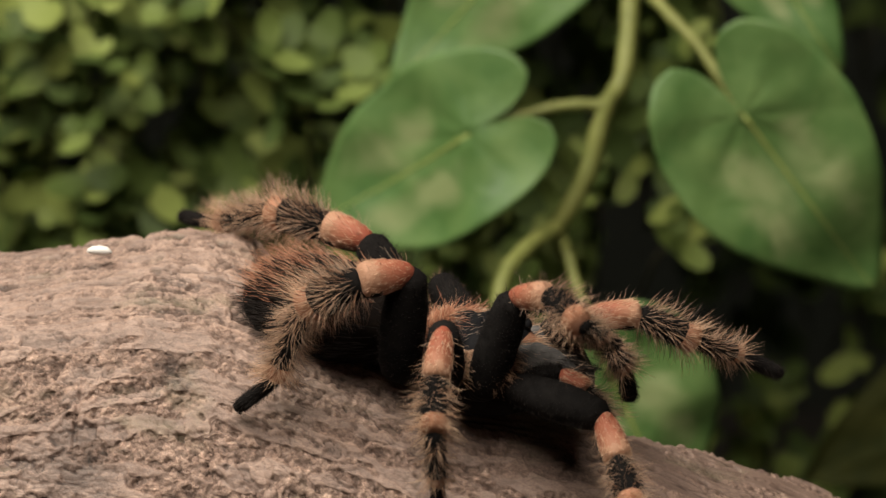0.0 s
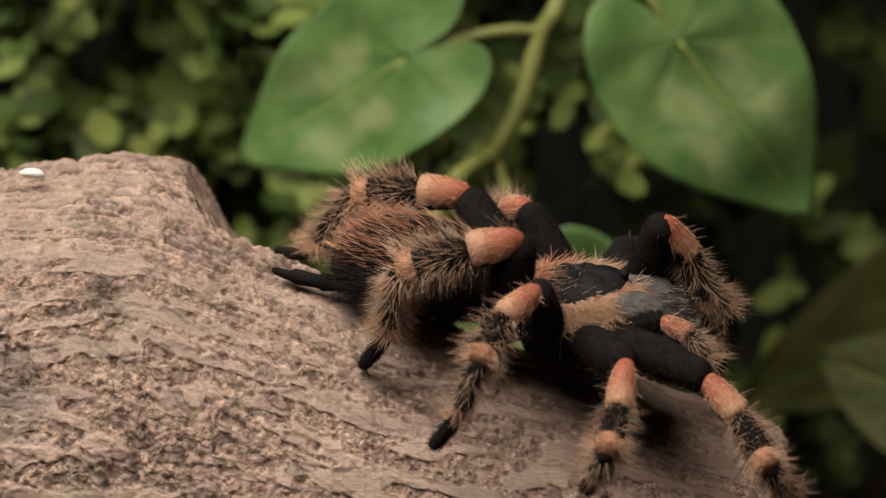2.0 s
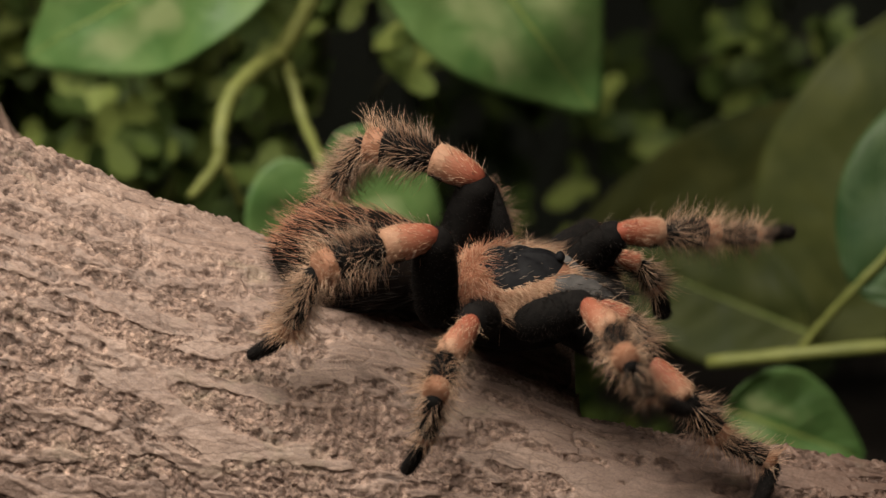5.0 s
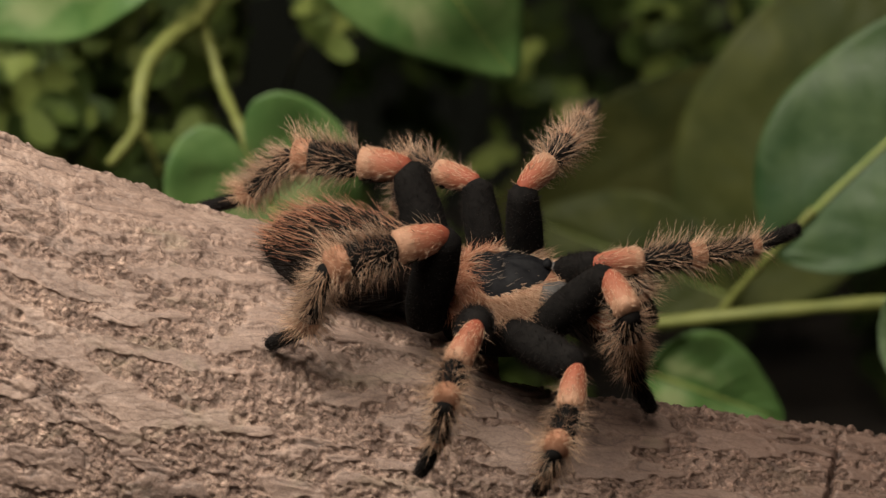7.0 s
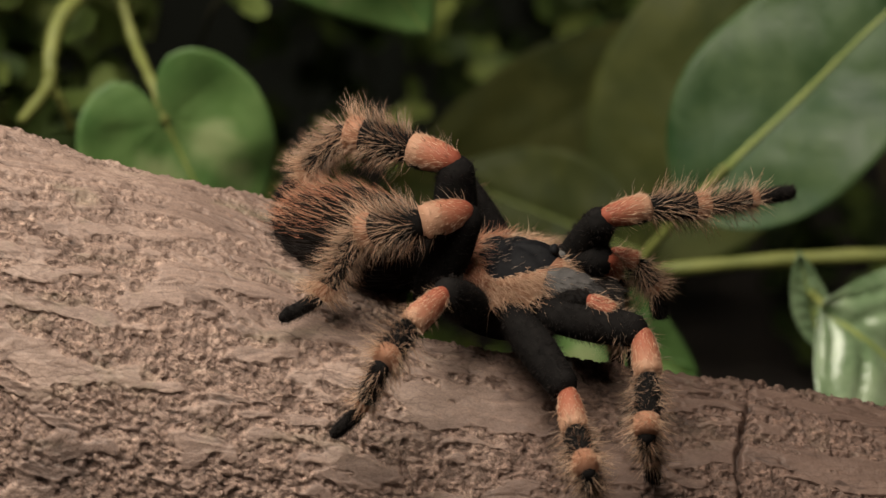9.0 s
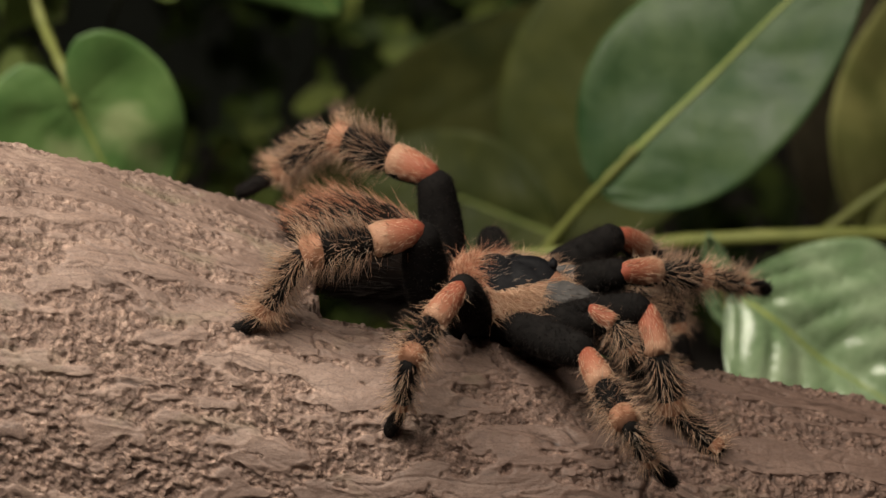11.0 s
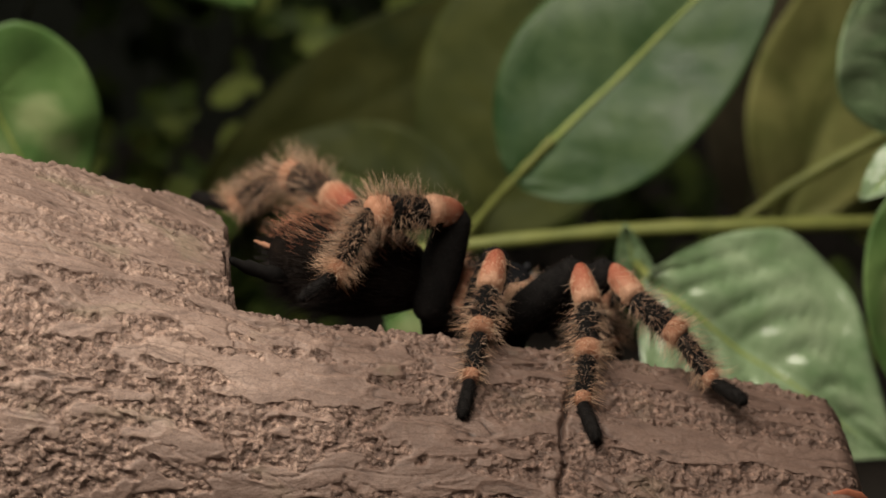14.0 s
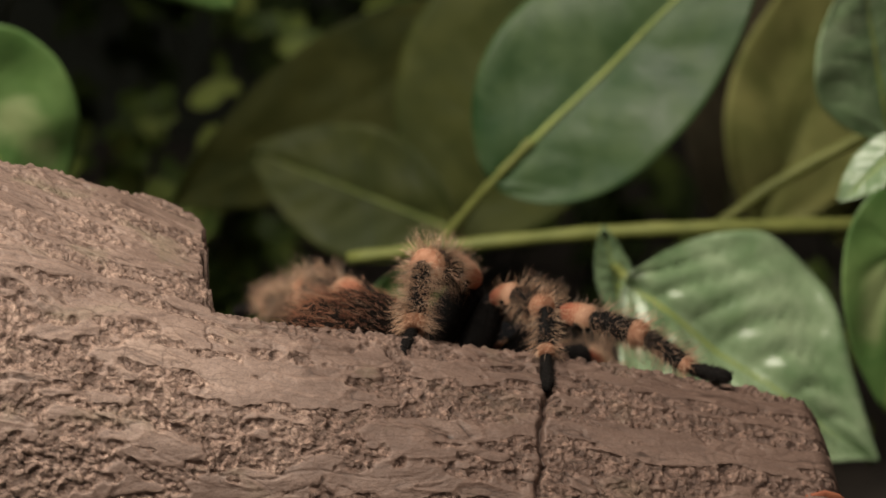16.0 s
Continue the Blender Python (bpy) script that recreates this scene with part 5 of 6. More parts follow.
    stride("L2", [
        (0, -9, 272, -82, -9, 337, -144, -8, 392, -245, 8, 423, -347, 5, 445, -427),
        (0.5, -5, 271, 9, 24, 334, -48, 43, 411, -132, 103, 351, -198, 148, 304, -250),
        (1, 66, 268, 18, 83, 350, -15, 143, 440, -55, 156, 362, -129, 163, 304, -188),
        (1.5, -5, 266, 23, 49, 336, 10, 118, 420, -29, 152, 496, -98, 181, 555, -148),
        (2, 30, 281, -47, 28, 345, -110, 25, 396, -213, 37, 383, -320, 32, 380, -403),
        (2.5, 174, 208, -82, 200, 262, -149, 223, 304, -253, 266, 317, -155, 300, 326, -80),
        (3, 201, 172, -49, 248, 217, -111, 276, 266, -211, 293, 261, -104, 307, 255, -23),
        (3.5, 95, 2, 106, 106, 65, 43, 119, 118, -58, 150, 95, -159, 150, 17, -187),
        (4, 75, 270, 8, 87, 332, -56, 102, 368, -164, 121, 267, -198, 134, 190, -225),
        (4.2, 22, 265, 35, 87, 326, 41, 166, 410, 45, 241, 364, -18, 299, 328, -65),
        (4.7, 207, 52, 0, 215, 115, -65, 226, 164, -168, 237, 182, -274, 246, 193, -356),
        (5.2, 21, 280, -59, 30, 342, -123, 39, 389, -228, 62, 297, -280, 72, 229, -326),
        (5.75, 196, 34, 19, 204, 97, -45, 215, 147, -148, 227, 166, -253, 235, 179, -335),
        (6.3, 190, 17, 13, 200, 65, -62, 214, 126, -159, 225, 160, -261, 234, 187, -339),
        (6.5, 211, 49, -45, 223, 92, -122, 239, 145, -223, 275, 182, -318, 303, 210, -391),
        (7, 20, 94, 145, 56, 175, 158, 80, 287, 147, 91, 394, 131, 102, 475, 119),
        (7.5, 207, 52, 0, 215, 115, -65, 226, 164, -168, 237, 182, -274, 246, 193, -356),
        (8, 21, 280, -59, 30, 342, -123, 39, 389, -228, 62, 297, -280, 72, 229, -326),
        (8.5, 196, 34, 19, 204, 97, -45, 215, 147, -148, 227, 166, -253, 235, 179, -335),
        (9, 175, 11, 41, 171, 74, -24, 169, 125, -126, 170, 152, -231, 172, 166, -313),
        (9.2, 34, 17, 127, 65, 93, 91, 112, 150, 3, 163, 234, -40, 203, 299, -74),
        (9.7, 20, 94, 145, 56, 175, 158, 80, 287, 147, 91, 394, 131, 102, 475, 119),
        (10.2, 207, 52, 0, 215, 115, -65, 226, 164, -168, 237, 182, -274, 246, 193, -356),
        (10.75, 196, 34, 19, 204, 97, -45, 215, 147, -148, 227, 166, -253, 235, 179, -335),
        (11.3, 7, 275, 0, 81, 320, -23, 171, 383, -59, 216, 298, -109, 252, 233, -145),
        (11.5, 17, 277, -7, 95, 311, -35, 187, 369, -73, 223, 277, -118, 252, 207, -151),
        (12, 24, 270, 23, 108, 281, -7, 201, 329, -54, 239, 253, -122, 271, 194, -170),
        (12.5, 32, 249, 64, 86, 319, 80, 190, 366, 98, 244, 454, 68, 288, 521, 48),
        (13, 45, 265, -113, 56, 336, -168, 66, 411, -254, 71, 471, -345, 73, 483, -426),
        (13.5, 70, 264, -107, 91, 334, -159, 113, 408, -245, 124, 463, -337, 131, 476, -418),
        (14, 102, 260, -90, 142, 327, -134, 186, 397, -214, 220, 443, -306, 239, 455, -386),
        (14.5, 95, 266, -79, 134, 336, -119, 183, 418, -183, 187, 490, -263, 240, 483, -326),
        (15, 95, 265, -80, 135, 337, -118, 183, 416, -186, 207, 464, -280, 250, 467, -351),
        (15.5, 95, 265, -82, 134, 340, -112, 179, 406, -195, 216, 426, -295, 240, 441, -373),
        (16, 94, 266, -80, 130, 342, -111, 175, 395, -203, 205, 412, -305, 227, 408, -385),
    ])
    stride("L3", [
        (0, -137, 223, -13, -141, 286, -74, -140, 333, -168, -133, 357, -270, -129, 378, -349),
        (0.5, -95, 248, -20, -105, 311, -81, -115, 356, -176, -123, 375, -278, -125, 392, -359),
        (1, -58, 236, 44, -110, 304, 19, -158, 388, -21, -161, 332, -110, -167, 288, -179),
        (1.5, -110, 236, 5, -118, 299, -56, -130, 340, -152, -138, 331, -256, -142, 327, -338),
        (2, -130, 147, 85, -182, 206, 46, -214, 290, -9, -174, 299, -105, -145, 306, -182),
        (2.5, -79, 249, 2, -80, 312, -60, -81, 354, -156, -83, 354, -261, -82, 356, -343),
        (3, -79, 253, -16, -69, 309, -84, -61, 344, -182, -74, 384, -278, -60, 435, -342),
        (3.5, -43, 249, 21, -34, 310, -42, -21, 351, -138, -11, 362, -242, 3, 372, -322),
        (4, -21, 239, 41, -63, 311, 13, -112, 394, -29, -143, 339, -113, -168, 297, -179),
        (4.2, -22, 237, 45, -67, 305, 12, -118, 385, -34, -148, 332, -120, -173, 292, -186),
        (4.7, -91, 177, 93, -86, 239, 30, -79, 281, -66, -72, 274, -170, -62, 268, -251),
        (5.2, -88, 231, 39, -82, 292, -24, -74, 332, -121, -65, 320, -225, -54, 312, -306),
        (5.75, -98, 225, 40, -92, 287, -23, -85, 327, -119, -76, 315, -223, -65, 307, -304),
        (6.3, -87, 172, 97, -165, 212, 88, -219, 289, 41, -197, 276, -61, -185, 262, -141),
        (6.5, -85, 172, 97, -164, 210, 83, -217, 283, 31, -196, 269, -71, -184, 254, -151),
        (7, -77, 173, 100, -158, 208, 94, -229, 279, 64, -238, 275, -40, -245, 271, -122),
        (7.5, -91, 177, 93, -86, 239, 30, -79, 281, -66, -72, 274, -170, -62, 268, -251),
        (8, -88, 231, 39, -82, 292, -24, -74, 332, -121, -65, 320, -225, -54, 312, -306),
        (8.5, -98, 225, 40, -92, 287, -23, -85, 327, -119, -76, 315, -223, -65, 307, -304),
        (9, -142, 184, 50, -148, 245, -14, -151, 284, -111, -146, 275, -216, -141, 267, -297),
        (9.2, -152, 173, 47, -160, 234, -17, -164, 272, -115, -158, 263, -219, -152, 256, -300),
        (9.7, -77, 173, 100, -158, 208, 94, -229, 279, 64, -238, 275, -40, -245, 271, -122),
        (10.2, -91, 177, 93, -86, 239, 30, -79, 281, -66, -72, 274, -170, -62, 268, -251),
        (10.75, -98, 225, 40, -92, 287, -23, -85, 327, -119, -76, 315, -223, -65, 307, -304),
        (11.3, -45, 239, -122, -45, 304, -181, -45, 371, -262, -48, 436, -344, -47, 461, -422),
        (11.5, -40, 239, -122, -37, 304, -181, -33, 370, -263, -31, 436, -345, -31, 458, -424),
        (12, -34, 243, -115, -25, 309, -172, -16, 352, -268, -25, 406, -357, -13, 470, -408),
        (12.5, -29, 244, -112, -22, 312, -167, -14, 382, -246, -9, 447, -328, -5, 459, -409),
        (13, -25, 246, -107, -16, 315, -161, -8, 385, -240, -3, 447, -324, -2, 460, -405),
        (13.5, -3, 246, -101, 16, 314, -153, 35, 383, -230, 48, 444, -315, 53, 457, -396),
        (14, 26, 242, -86, 63, 308, -131, 103, 374, -202, 136, 429, -285, 157, 443, -363),
        (14.5, 20, 247, -77, 56, 318, -115, 100, 391, -176, 138, 453, -251, 167, 470, -326),
        (15, 20, 247, -77, 57, 318, -113, 101, 392, -174, 120, 451, -258, 164, 450, -328),
        (15.5, 20, 246, -79, 56, 320, -112, 98, 384, -184, 150, 423, -266, 153, 427, -348),
        (16, 20, 247, -78, 56, 323, -103, 93, 377, -186, 123, 404, -283, 146, 402, -361),
    ])
    stride("L4", [
        (0, -264, 169, 74, -354, 196, 77, -476, 225, 71, -591, 265, 7, -677, 292, -4),
        (0.5, -116, 257, 50, -204, 278, 75, -327, 299, 96, -353, 366, -21, -416, 356, -85),
        (1, -110, 250, 61, -201, 265, 76, -327, 264, 84, -405, 279, -29, -475, 251, -77),
        (1.5, -182, 237, 68, -276, 247, 69, -402, 243, 64, -492, 246, -40, -573, 239, -79),
        (2, -249, 174, 86, -343, 173, 83, -467, 163, 67, -542, 123, -42, -623, 152, -68),
        (2.5, -57, 90, 144, -145, 121, 148, -268, 143, 127, -320, 187, 8, -366, 202, -69),
        (3, -79, 105, 149, -169, 127, 138, -293, 145, 121, -320, 165, -13, -351, 169, -98),
        (3.5, -90, 100, 152, -179, 126, 137, -300, 154, 118, -340, 181, -12, -376, 190, -94),
        (4, -101, 79, 155, -190, 104, 138, -314, 119, 124, -339, 169, -3, -368, 186, -87),
        (4.2, -94, 69, 154, -182, 99, 136, -303, 131, 121, -337, 178, -4, -370, 198, -85),
        (4.7, -90, 86, 153, -179, 92, 182, -302, 94, 212, -392, 103, 108, -474, 117, 74),
        (5.2, -70, 71, 148, -159, 93, 171, -284, 107, 174, -341, 120, 49, -381, 134, -30),
        (5.75, -83, 72, 152, -173, 96, 166, -296, 123, 172, -383, 133, 65, -435, 149, -6),
        (6.3, -193, 171, 123, -286, 184, 123, -411, 188, 111, -500, 159, 9, -580, 156, -32),
        (6.5, -201, 180, 114, -292, 201, 114, -418, 207, 105, -502, 175, 1, -584, 167, -36),
        (7, -205, 177, 114, -298, 184, 108, -424, 189, 109, -520, 172, 12, -604, 168, -20),
        (7.5, -90, 86, 153, -179, 92, 182, -302, 94, 212, -392, 103, 108, -474, 117, 74),
        (8, -70, 71, 148, -159, 93, 171, -284, 107, 174, -341, 120, 49, -381, 134, -30),
        (8.5, -83, 72, 152, -173, 96, 166, -296, 123, 172, -383, 133, 65, -435, 149, -6),
        (9, -125, 78, 157, -218, 92, 162, -343, 99, 176, -431, 98, 70, -485, 116, 0),
        (9.2, -186, 244, 55, -279, 246, 73, -403, 237, 93, -487, 172, 6, -557, 178, -51),
        (9.7, -205, 177, 114, -298, 184, 108, -424, 189, 109, -520, 172, 12, -604, 168, -20),
        (10.2, -90, 86, 153, -179, 92, 182, -302, 94, 212, -392, 103, 108, -474, 117, 74),
        (10.75, -83, 72, 152, -173, 96, 166, -296, 123, 172, -383, 133, 65, -435, 149, -6),
        (11.3, -274, 140, 80, -364, 164, 92, -481, 183, 134, -598, 135, 78, -686, 116, 77),
        (11.5, -274, 135, 82, -362, 167, 92, -480, 190, 128, -599, 148, 70, -688, 138, 72),
        (12, -254, 189, 67, -340, 198, 103, -458, 201, 100, -577, 154, 78, -661, 126, 110),
        (12.5, -151, 229, 88, -236, 266, 102, -348, 285, 128, -452, 242, 70, -539, 224, 64),
        (13, -160, 242, 70, -237, 283, 104, -346, 327, 149, -463, 292, 84, -550, 271, 94),
        (13.5, -149, 235, 82, -222, 284, 116, -330, 327, 166, -447, 294, 100, -533, 273, 112),
        (14, -248, 149, 101, -269, 241, 100, -339, 344, 117, -425, 399, 24, -495, 456, 23),
        (14.5, -251, 219, 26, -279, 309, 14, -353, 400, 45, -418, 465, -40, -480, 531, -32),
        (15, -283, 198, -2, -300, 291, -10, -364, 386, 34, -431, 488, -16, -497, 548, -1),
        (15.5, -279, 207, -11, -296, 300, -12, -366, 396, 29, -465, 492, 20, -532, 534, 63),
        (16, -178, 269, -3, -199, 361, -10, -267, 460, -49, -311, 574, -112, -358, 638, -155),
    ])
    stride("R1", [
        (0, 260, -152, -20, 305, -217, -62, 355, -320, -94, 369, -262, -184, 378, -217, -255),
        (0.5, 262, -135, 5, 303, -197, -46, 358, -292, -89, 362, -237, -182, 363, -196, -256),
        (1, 190, -86, 121, 266, -93, 168, 378, -96, 205, 446, -12, 210, 499, 42, 248),
        (1.5, 254, -161, -9, 330, -166, -56, 425, -180, -126, 494, -145, -201, 561, -113, -244),
        (2, 259, -153, -55, 325, -197, -97, 392, -284, -140, 423, -222, -224, 446, -175, -290),
        (2.5, 260, -153, -39, 305, -206, -96, 335, -309, -146, 346, -263, -243, 353, -230, -321),
        (3, 245, -157, 30, 273, -147, -55, 278, -113, -168, 269, -65, -265, 261, -29, -341),
        (3.5, 226, -97, 89, 249, -138, 13, 239, -132, -105, 312, -142, -184, 286, -176, -257),
        (4, 216, -117, 95, 238, -136, 10, 241, -94, -100, 255, -50, -198, 265, -17, -276),
        (4.2, 227, -121, 83, 259, -202, 62, 284, -138, -34, 331, -64, -96, 369, -7, -147),
        (4.7, 262, -144, -14, 340, -142, -59, 436, -135, -128, 526, -123, -186, 595, -89, -222),
        (5.2, 260, -133, -85, 316, -187, -131, 348, -139, -233, 451, -147, -267, 393, -207, -286),
        (5.75, 270, -123, -37, 303, -127, -120, 312, -52, -211, 401, -112, -220, 326, -142, -193),
        (6.3, 246, -160, -93, 286, -234, -127, 330, -343, -123, 337, -280, -210, 343, -230, -278),
        (6.5, 235, -153, -123, 258, -238, -142, 297, -349, -140, 284, -268, -209, 276, -202, -263),
        (7, 203, -105, 109, 247, -178, 82, 245, -113, -17, 252, -71, -116, 292, -73, -191),
        (7.5, 262, -144, -14, 340, -142, -59, 436, -135, -128, 526, -123, -186, 595, -89, -222),
        (8, 260, -133, -85, 316, -187, -131, 348, -139, -233, 451, -147, -267, 393, -207, -286),
        (8.5, 270, -123, -37, 303, -127, -120, 312, -52, -211, 401, -112, -220, 326, -142, -193),
        (9, 272, -109, -24, 302, -183, -65, 324, -289, -112, 325, -233, -204, 322, -190, -277),
        (9.2, 273, -97, -13, 306, -168, -57, 329, -274, -103, 328, -218, -196, 321, -176, -269),
        (9.7, 203, -105, 109, 247, -178, 82, 245, -113, -17, 252, -71, -116, 292, -73, -191),
        (10.2, 262, -144, -14, 340, -142, -59, 436, -135, -128, 526, -123, -186, 595, -89, -222),
        (10.75, 270, -123, -37, 303, -127, -120, 312, -52, -211, 401, -112, -220, 326, -142, -193),
        (11.3, 202, 20, 73, 226, -67, 63, 268, -175, 47, 304, -116, -36, 329, -65, -100),
        (11.5, 210, -5, 84, 227, -93, 83, 260, -206, 75, 291, -154, -13, 312, -109, -83),
        (12, 274, -61, -29, 353, -104, -36, 433, -186, -60, 515, -147, -119, 587, -108, -143),
        (12.5, 269, -123, -23, 330, -186, -47, 383, -288, -75, 447, -248, -152, 523, -270, -182),
        (13, 272, -90, -4, 319, -151, -49, 362, -246, -106, 415, -316, -168, 486, -360, -185),
        (13.5, 253, -146, 22, 294, -212, -23, 324, -294, -102, 360, -381, -156, 413, -440, -184),
        (14, 197, -152, 98, 224, -229, 60, 297, -311, 17, 349, -381, -47, 384, -457, -60),
        (14.5, 248, 6, 11, 305, 70, -15, 379, 154, -52, 439, 238, -82, 487, 305, -106),
        (15, 238, 14, 23, 239, -76, 23, 241, -194, 17, 298, -103, -1, 342, -42, -40),
        (15.5, 237, 16, 23, 235, -74, 23, 233, -191, 17, 290, -100, 8, 331, -46, -43),
        (16, 238, 19, 16, 291, 84, -15, 358, 172, -57, 415, 262, -70, 456, 313, -125),
    ])
    stride("R2", [
        (0, 71, -78, 140, 141, -121, 176, 217, -208, 178, 240, -121, 118, 252, -54, 71),
        (0.5, 156, -233, -45, 198, -305, -80, 244, -407, -106, 240, -349, -197, 235, -306, -267),
        (1, 164, -223, -66, 199, -295, -108, 241, -400, -130, 233, -339, -219, 226, -292, -287),
        (1.5, 140, -240, 3, 154, -312, -50, 167, -418, -92, 152, -370, -187, 137, -334, -261),
        (2, 136, -241, 11, 140, -317, -37, 142, -430, -55, 111, -369, -139, 85, -322, -202),
        (2.5, 105, -187, 104, 157, -159, 36, 196, -129, -68, 221, -97, -168, 244, -84, -247),
        (3, 122, -246, 19, 186, -308, 3, 233, -299, -102, 289, -276, -191, 337, -243, -250),
        (3.5, 138, -247, -50, 179, -323, -76, 220, -431, -75, 245, -378, -166, 265, -338, -235),
        (4, 126, -236, 35, 183, -297, 1, 235, -271, -98, 261, -213, -185, 279, -168, -253),
        (4.2, 87, -210, 95, 168, -248, 89, 219, -304, 2, 237, -288, -103, 251, -275, -184),
        (4.7, 166, -220, -11, 151, -302, -44, 136, -415, -29, 101, -411, -132, 114, -384, -209),
        (5.2, 131, -158, 104, 210, -198, 116, 276, -293, 119, 349, -244, 56, 425, -216, 38),
        (5.75, 174, -213, -18, 220, -289, -30, 288, -379, -52, 348, -374, -142, 406, -351, -197),
        (6.3, 175, -211, -15, 183, -291, -54, 187, -406, -56, 175, -348, -146, 163, -302, -214),
        (6.5, 172, -213, -11, 179, -293, -53, 181, -408, -54, 167, -349, -143, 153, -302, -210),
        (7, 167, -219, -13, 167, -302, -50, 159, -416, -51, 140, -364, -144, 121, -323, -213),
        (7.5, 166, -220, -11, 151, -302, -44, 136, -415, -29, 101, -411, -132, 114, -384, -209),
        (8, 131, -158, 104, 210, -198, 116, 276, -293, 119, 349, -244, 56, 425, -216, 38),
        (8.5, 174, -213, -18, 220, -289, -30, 288, -379, -52, 348, -374, -142, 406, -351, -197),
        (9, 164, -208, -107, 198, -285, -136, 246, -390, -137, 245, -330, -227, 245, -283, -295),
        (9.2, 170, -200, -105, 205, -276, -138, 246, -383, -148, 241, -323, -237, 239, -276, -305),
        (9.7, 167, -219, -13, 167, -302, -50, 159, -416, -51, 140, -364, -144, 121, -323, -213),
        (10.2, 166, -220, -11, 151, -302, -44, 136, -415, -29, 101, -411, -132, 114, -384, -209),
        (10.75, 174, -213, -18, 220, -289, -30, 288, -379, -52, 348, -374, -142, 406, -351, -197),
        (11.3, 194, -182, -18, 232, -254, -58, 269, -362, -59, 272, -288, -138, 271, -227, -194),
        (11.5, 197, -169, 2, 231, -241, -39, 266, -347, -67, 219, -270, -126, 276, -258, -185),
        (12, 196, -167, 10, 217, -233, -47, 243, -337, -87, 286, -253, -139, 254, -322, -174),
        (12.5, 195, -163, 16, 201, -226, -48, 200, -333, -91, 207, -439, -111, 218, -406, -186),
        (13, 192, -141, 41, 194, -205, -23, 170, -299, -84, 164, -392, -139, 176, -453, -194),
        (13.5, 176, -147, 64, 196, -211, 5, 193, -303, -64, 162, -393, -115, 170, -469, -147),
        (14, 117, -184, 99, 122, -256, 45, 108, -336, -36, 84, -416, -105, 99, -482, -153),
        (14.5, 131, -144, 109, 150, -221, 67, 147, -306, -10, 139, -381, -87, 161, -444, -137),
        (15, 97, -141, 127, 111, -229, 118, 131, -337, 84, 142, -436, 43, 162, -510, 10),
        (15.5, 137, -115, 111, 175, -197, 118, 257, -277, 122, 320, -363, 105, 374, -424, 122),
        (16, 131, -104, 116, 166, -186, 128, 257, -257, 129, 337, -321, 96, 400, -375, 102),
    ])
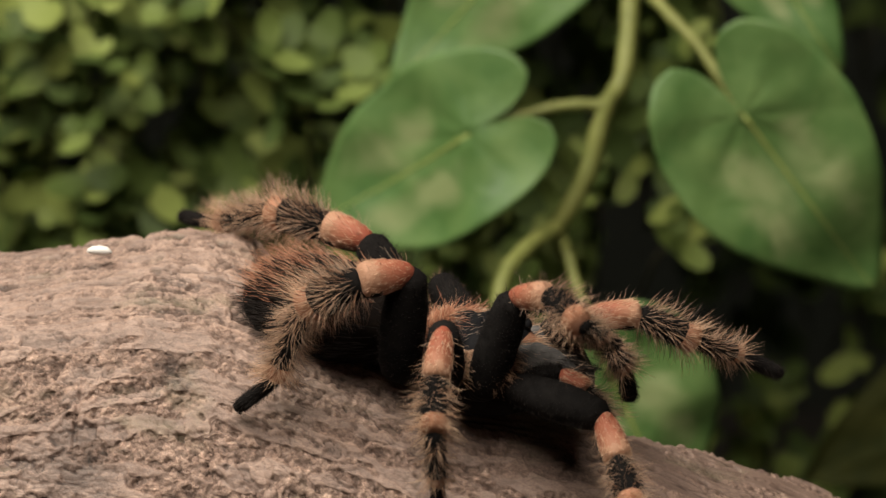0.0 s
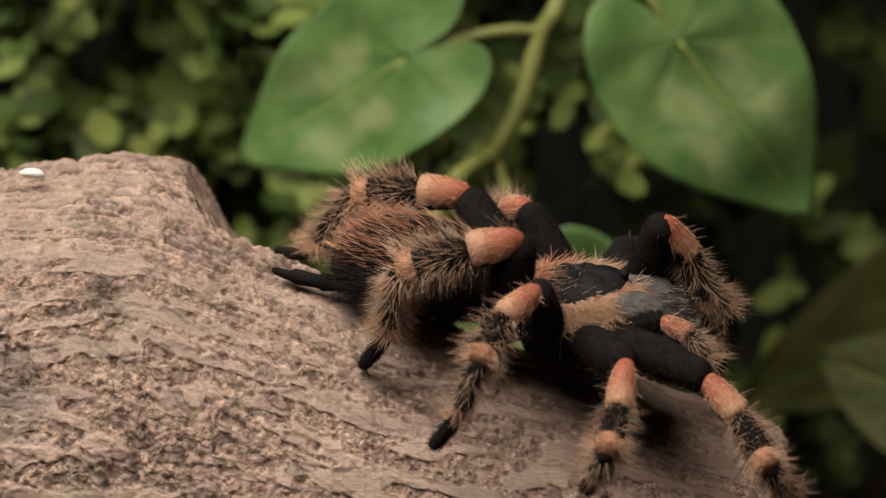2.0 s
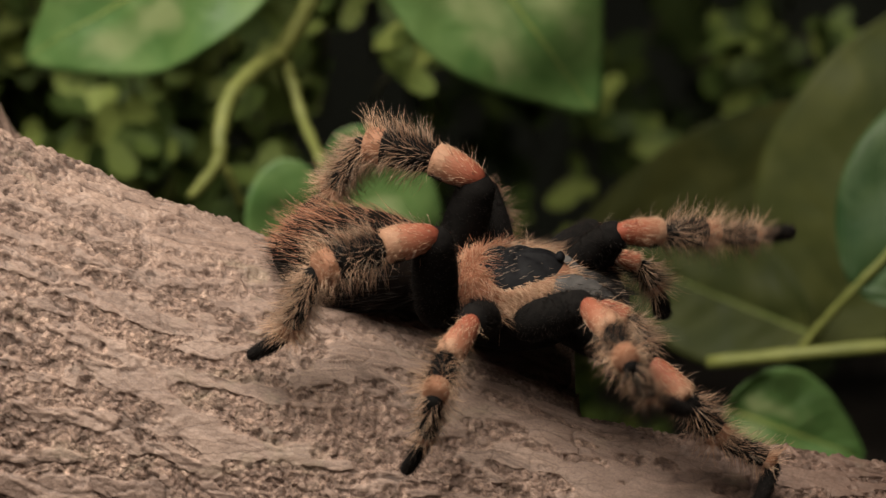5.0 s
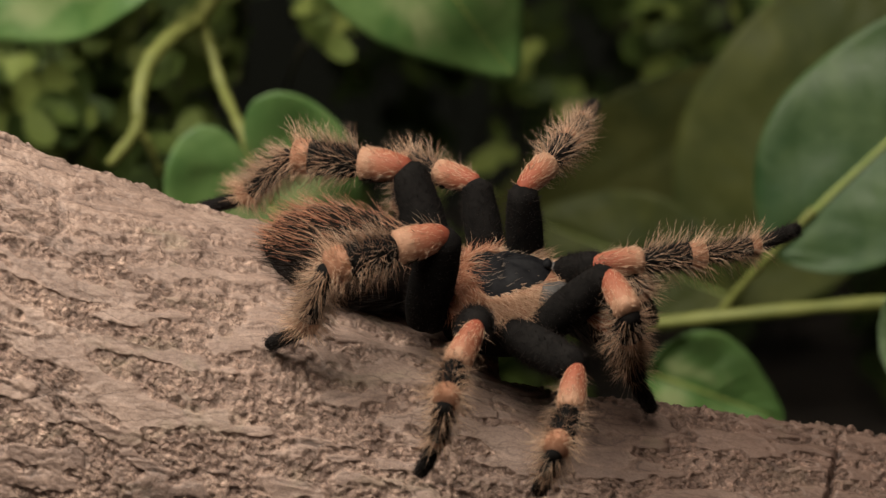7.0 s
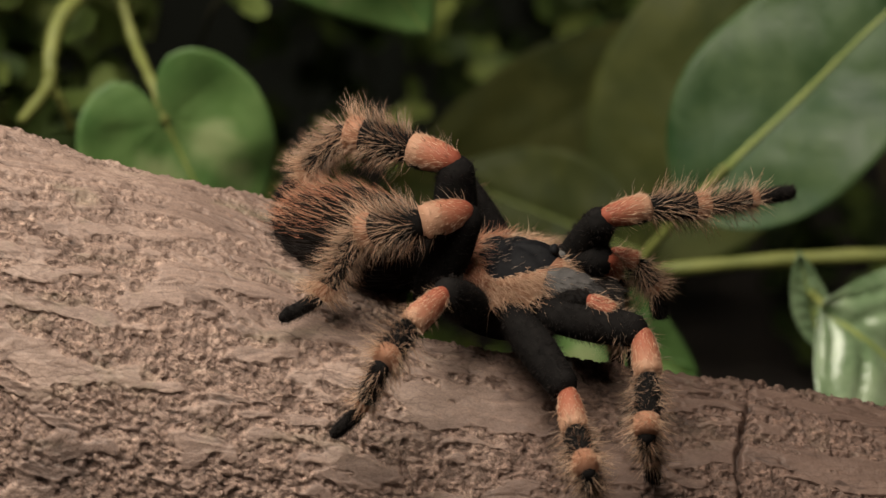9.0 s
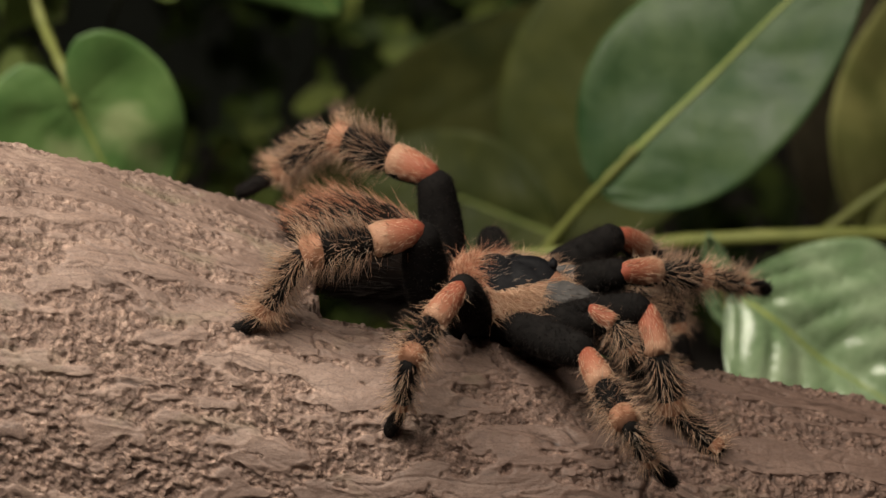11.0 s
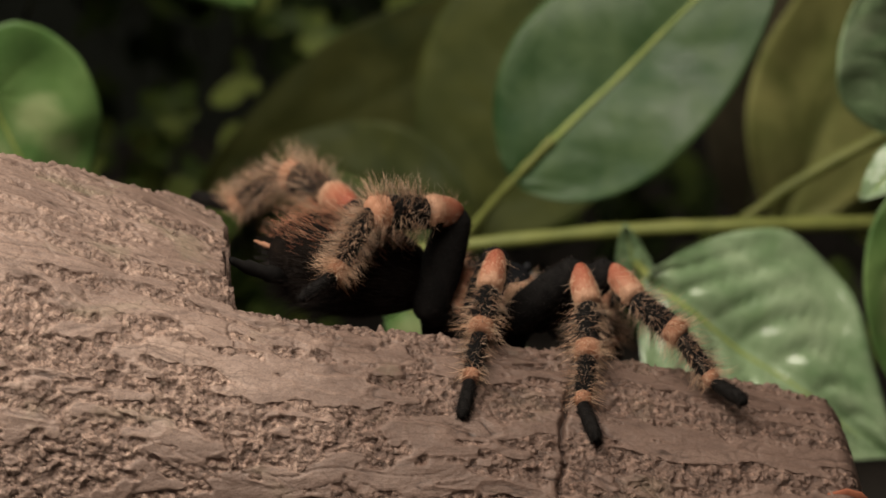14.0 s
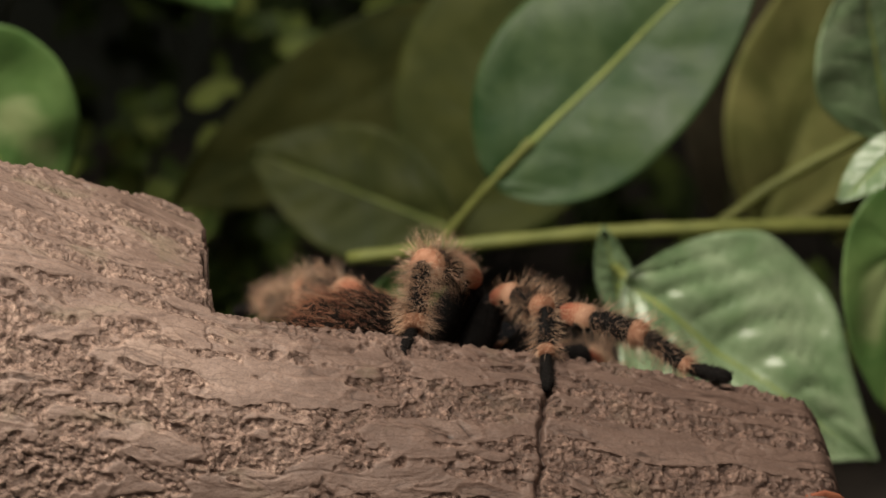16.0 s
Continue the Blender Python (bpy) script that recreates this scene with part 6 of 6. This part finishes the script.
    stride("R3", [
        (0, -27, -179, 102, -19, -247, 46, 5, -332, -9, 15, -322, -113, 22, -320, -195),
        (0.5, -31, -174, 105, -33, -246, 55, -24, -334, -2, -30, -323, -106, -36, -323, -188),
        (1, -32, -186, 99, -59, -252, 48, -61, -343, -5, -70, -343, -109, -121, -350, -173),
        (1.5, -81, -169, 101, -120, -240, 66, -141, -331, 20, -171, -353, -79, -223, -365, -141),
        (2, -33, -184, 100, -74, -259, 82, -92, -356, 44, -125, -378, -53, -172, -374, -120),
        (2.5, -25, -246, 29, -39, -313, -26, -32, -412, -60, -46, -394, -163, -54, -391, -244),
        (3, -71, -231, 48, -101, -303, 8, -104, -402, -27, -117, -397, -131, -151, -386, -205),
        (3.5, -85, -202, 77, -114, -271, 31, -143, -368, 2, -159, -359, -101, -189, -369, -177),
        (4, -86, -204, 74, -129, -262, 23, -149, -359, -12, -174, -352, -114, -221, -363, -180),
        (4.2, -85, -207, 71, -133, -264, 25, -164, -358, -11, -182, -357, -115, -233, -356, -178),
        (4.7, -34, -233, 52, -66, -306, 16, -66, -410, -2, -80, -390, -104, -117, -378, -176),
        (5.2, -42, -234, 51, -78, -305, 15, -84, -410, 7, -104, -398, -96, -142, -398, -168),
        (5.75, -60, -225, 59, -103, -283, 9, -124, -382, -19, -145, -368, -121, -193, -364, -187),
        (6.3, 2, -233, 44, 1, -309, 0, 11, -411, -24, -7, -376, -121, -23, -355, -198),
        (6.5, -3, -232, 48, -6, -309, 7, 3, -413, -7, -11, -385, -107, -29, -364, -184),
        (7, -8, -227, 57, -33, -302, 18, -31, -407, 15, -47, -387, -86, -78, -381, -162),
        (7.5, -34, -233, 52, -66, -306, 16, -66, -410, -2, -80, -390, -104, -117, -378, -176),
        (8, -42, -234, 51, -78, -305, 15, -84, -410, 7, -104, -398, -96, -142, -398, -168),
        (8.5, -60, -225, 59, -103, -283, 9, -124, -382, -19, -145, -368, -121, -193, -364, -187),
        (9, -58, -222, 64, -101, -290, 27, -117, -392, 12, -153, -393, -86, -206, -403, -148),
        (9.2, -53, -220, 68, -94, -286, 27, -104, -389, 11, -143, -391, -86, -197, -409, -145),
        (9.7, -8, -227, 57, -33, -302, 18, -31, -407, 15, -47, -387, -86, -78, -381, -162),
        (10.2, -34, -233, 52, -66, -306, 16, -66, -410, -2, -80, -390, -104, -117, -378, -176),
        (10.75, -60, -225, 59, -103, -283, 9, -124, -382, -19, -145, -368, -121, -193, -364, -187),
        (11.3, -29, -176, 104, -53, -253, 69, -62, -351, 31, -65, -344, -74, -65, -301, -143),
        (11.5, -32, -163, 111, -71, -219, 56, -77, -308, 1, -66, -403, -43, -72, -364, -115),
        (12, -32, -187, 98, -72, -244, 44, -94, -328, -15, -90, -430, -40, -101, -388, -110),
        (12.5, -19, -178, 102, -65, -227, 46, -83, -302, -26, -83, -396, -73, -94, -474, -95),
        (13, 12, -177, 96, 5, -239, 33, 2, -320, -34, 0, -417, -73, -2, -497, -91),
        (13.5, -10, -184, 98, -32, -244, 38, -50, -321, -31, -68, -414, -77, -87, -488, -108),
        (14, -46, -175, 104, -72, -238, 49, -99, -311, -22, -127, -384, -91, -150, -441, -146),
        (14.5, -23, -176, 104, -35, -252, 61, -56, -327, -10, -67, -384, -97, -86, -431, -162),
        (15, -13, -105, 123, 7, -191, 123, 28, -291, 102, 29, -360, 23, 57, -417, -29),
        (15.5, -30, -141, 119, -15, -224, 145, 26, -321, 149, 32, -386, 67, 45, -458, 31),
        (16, -17, -128, 121, -1, -210, 148, 32, -309, 151, 30, -384, 77, 27, -449, 27),
    ])
    stride("R4", [
        (0, -117, -90, 156, -190, -150, 155, -292, -149, 81, -322, -196, -46, -385, -215, -107),
        (0.5, -114, -71, 156, -200, -108, 148, -320, -114, 112, -363, -182, -1, -438, -212, -39),
        (1, -147, -121, 152, -239, -137, 141, -363, -150, 126, -418, -203, 11, -498, -220, -28),
        (1.5, -73, -1, 132, -132, -73, 149, -249, -71, 102, -254, -140, -18, -281, -143, -104),
        (2, -83, -102, 151, -164, -151, 144, -279, -184, 107, -306, -170, -28, -358, -170, -101),
        (2.5, -102, -114, 152, -193, -134, 141, -314, -157, 113, -358, -137, -16, -439, -134, -55),
        (3, -169, -115, 150, -256, -149, 138, -379, -146, 112, -438, -141, -12, -517, -129, -55),
        (3.5, -191, -113, 144, -282, -125, 125, -407, -127, 104, -492, -132, -4, -573, -143, -43),
        (4, -193, -133, 139, -283, -143, 115, -408, -141, 94, -497, -142, -11, -586, -152, -24),
        (4.2, -182, -124, 144, -273, -134, 123, -395, -130, 91, -498, -147, 0, -584, -141, -26),
        (4.7, -115, -125, 152, -198, -169, 143, -304, -235, 126, -349, -246, -3, -424, -236, -53),
        (5.2, -133, -137, 149, -216, -179, 142, -319, -251, 125, -376, -268, 1, -445, -261, -57),
        (5.75, -152, -144, 145, -234, -187, 133, -345, -246, 125, -423, -272, 14, -498, -270, -35),
        (6.3, -72, -89, 149, -147, -146, 151, -243, -227, 142, -276, -227, 8, -340, -236, -55),
        (6.5, -74, -92, 149, -154, -141, 151, -254, -217, 138, -281, -218, 3, -349, -227, -56),
        (7, -89, -101, 152, -167, -153, 146, -272, -223, 137, -312, -224, 5, -384, -210, -47),
        (7.5, -115, -125, 152, -198, -169, 143, -304, -235, 126, -349, -246, -3, -424, -236, -53),
        (8, -133, -137, 149, -216, -179, 142, -319, -251, 125, -376, -268, 1, -445, -261, -57),
        (8.5, -152, -144, 145, -234, -187, 133, -345, -246, 125, -423, -272, 14, -498, -270, -35),
        (9, -61, -70, 145, -127, -138, 145, -245, -125, 102, -294, -203, -1, -342, -279, -7),
        (9.2, -55, -86, 143, -138, -94, 100, -251, -120, 51, -246, -211, -53, -242, -299, -67),
        (9.7, -89, -101, 152, -167, -153, 146, -272, -223, 137, -312, -224, 5, -384, -210, -47),
        (10.2, -115, -125, 152, -198, -169, 143, -304, -235, 126, -349, -246, -3, -424, -236, -53),
        (10.75, -152, -144, 145, -234, -187, 133, -345, -246, 125, -423, -272, 14, -498, -270, -35),
        (11.3, -121, -127, 151, -195, -183, 136, -302, -247, 119, -338, -309, 1, -401, -365, -31),
        (11.5, -128, -132, 150, -203, -189, 140, -309, -253, 118, -355, -323, 8, -420, -374, -28),
        (12, -132, -164, 139, -209, -213, 120, -320, -272, 116, -376, -354, 19, -440, -415, 0),
        (12.5, -156, -178, 129, -234, -227, 110, -345, -284, 100, -407, -378, 19, -474, -436, 6),
        (13, -175, -159, 134, -250, -215, 126, -354, -286, 129, -424, -374, 48, -490, -430, 26),
        (13.5, -201, -178, 115, -285, -220, 111, -401, -269, 109, -490, -346, 36, -567, -388, 19),
        (14, -100, -57, 154, -179, -107, 156, -298, -148, 150, -358, -192, 33, -424, -237, -7),
        (14.5, -55, -87, 143, -104, -166, 136, -174, -268, 110, -153, -307, -21, -164, -360, -93),
        (15, -66, -103, 146, -119, -181, 151, -197, -278, 138, -186, -334, 13, -205, -387, -58),
        (15.5, -70, -106, 146, -125, -180, 163, -210, -273, 166, -206, -345, 48, -237, -410, -5),
        (16, -61, -108, 144, -125, -172, 169, -210, -264, 180, -220, -349, 72, -252, -415, 20),
    ])


motions()
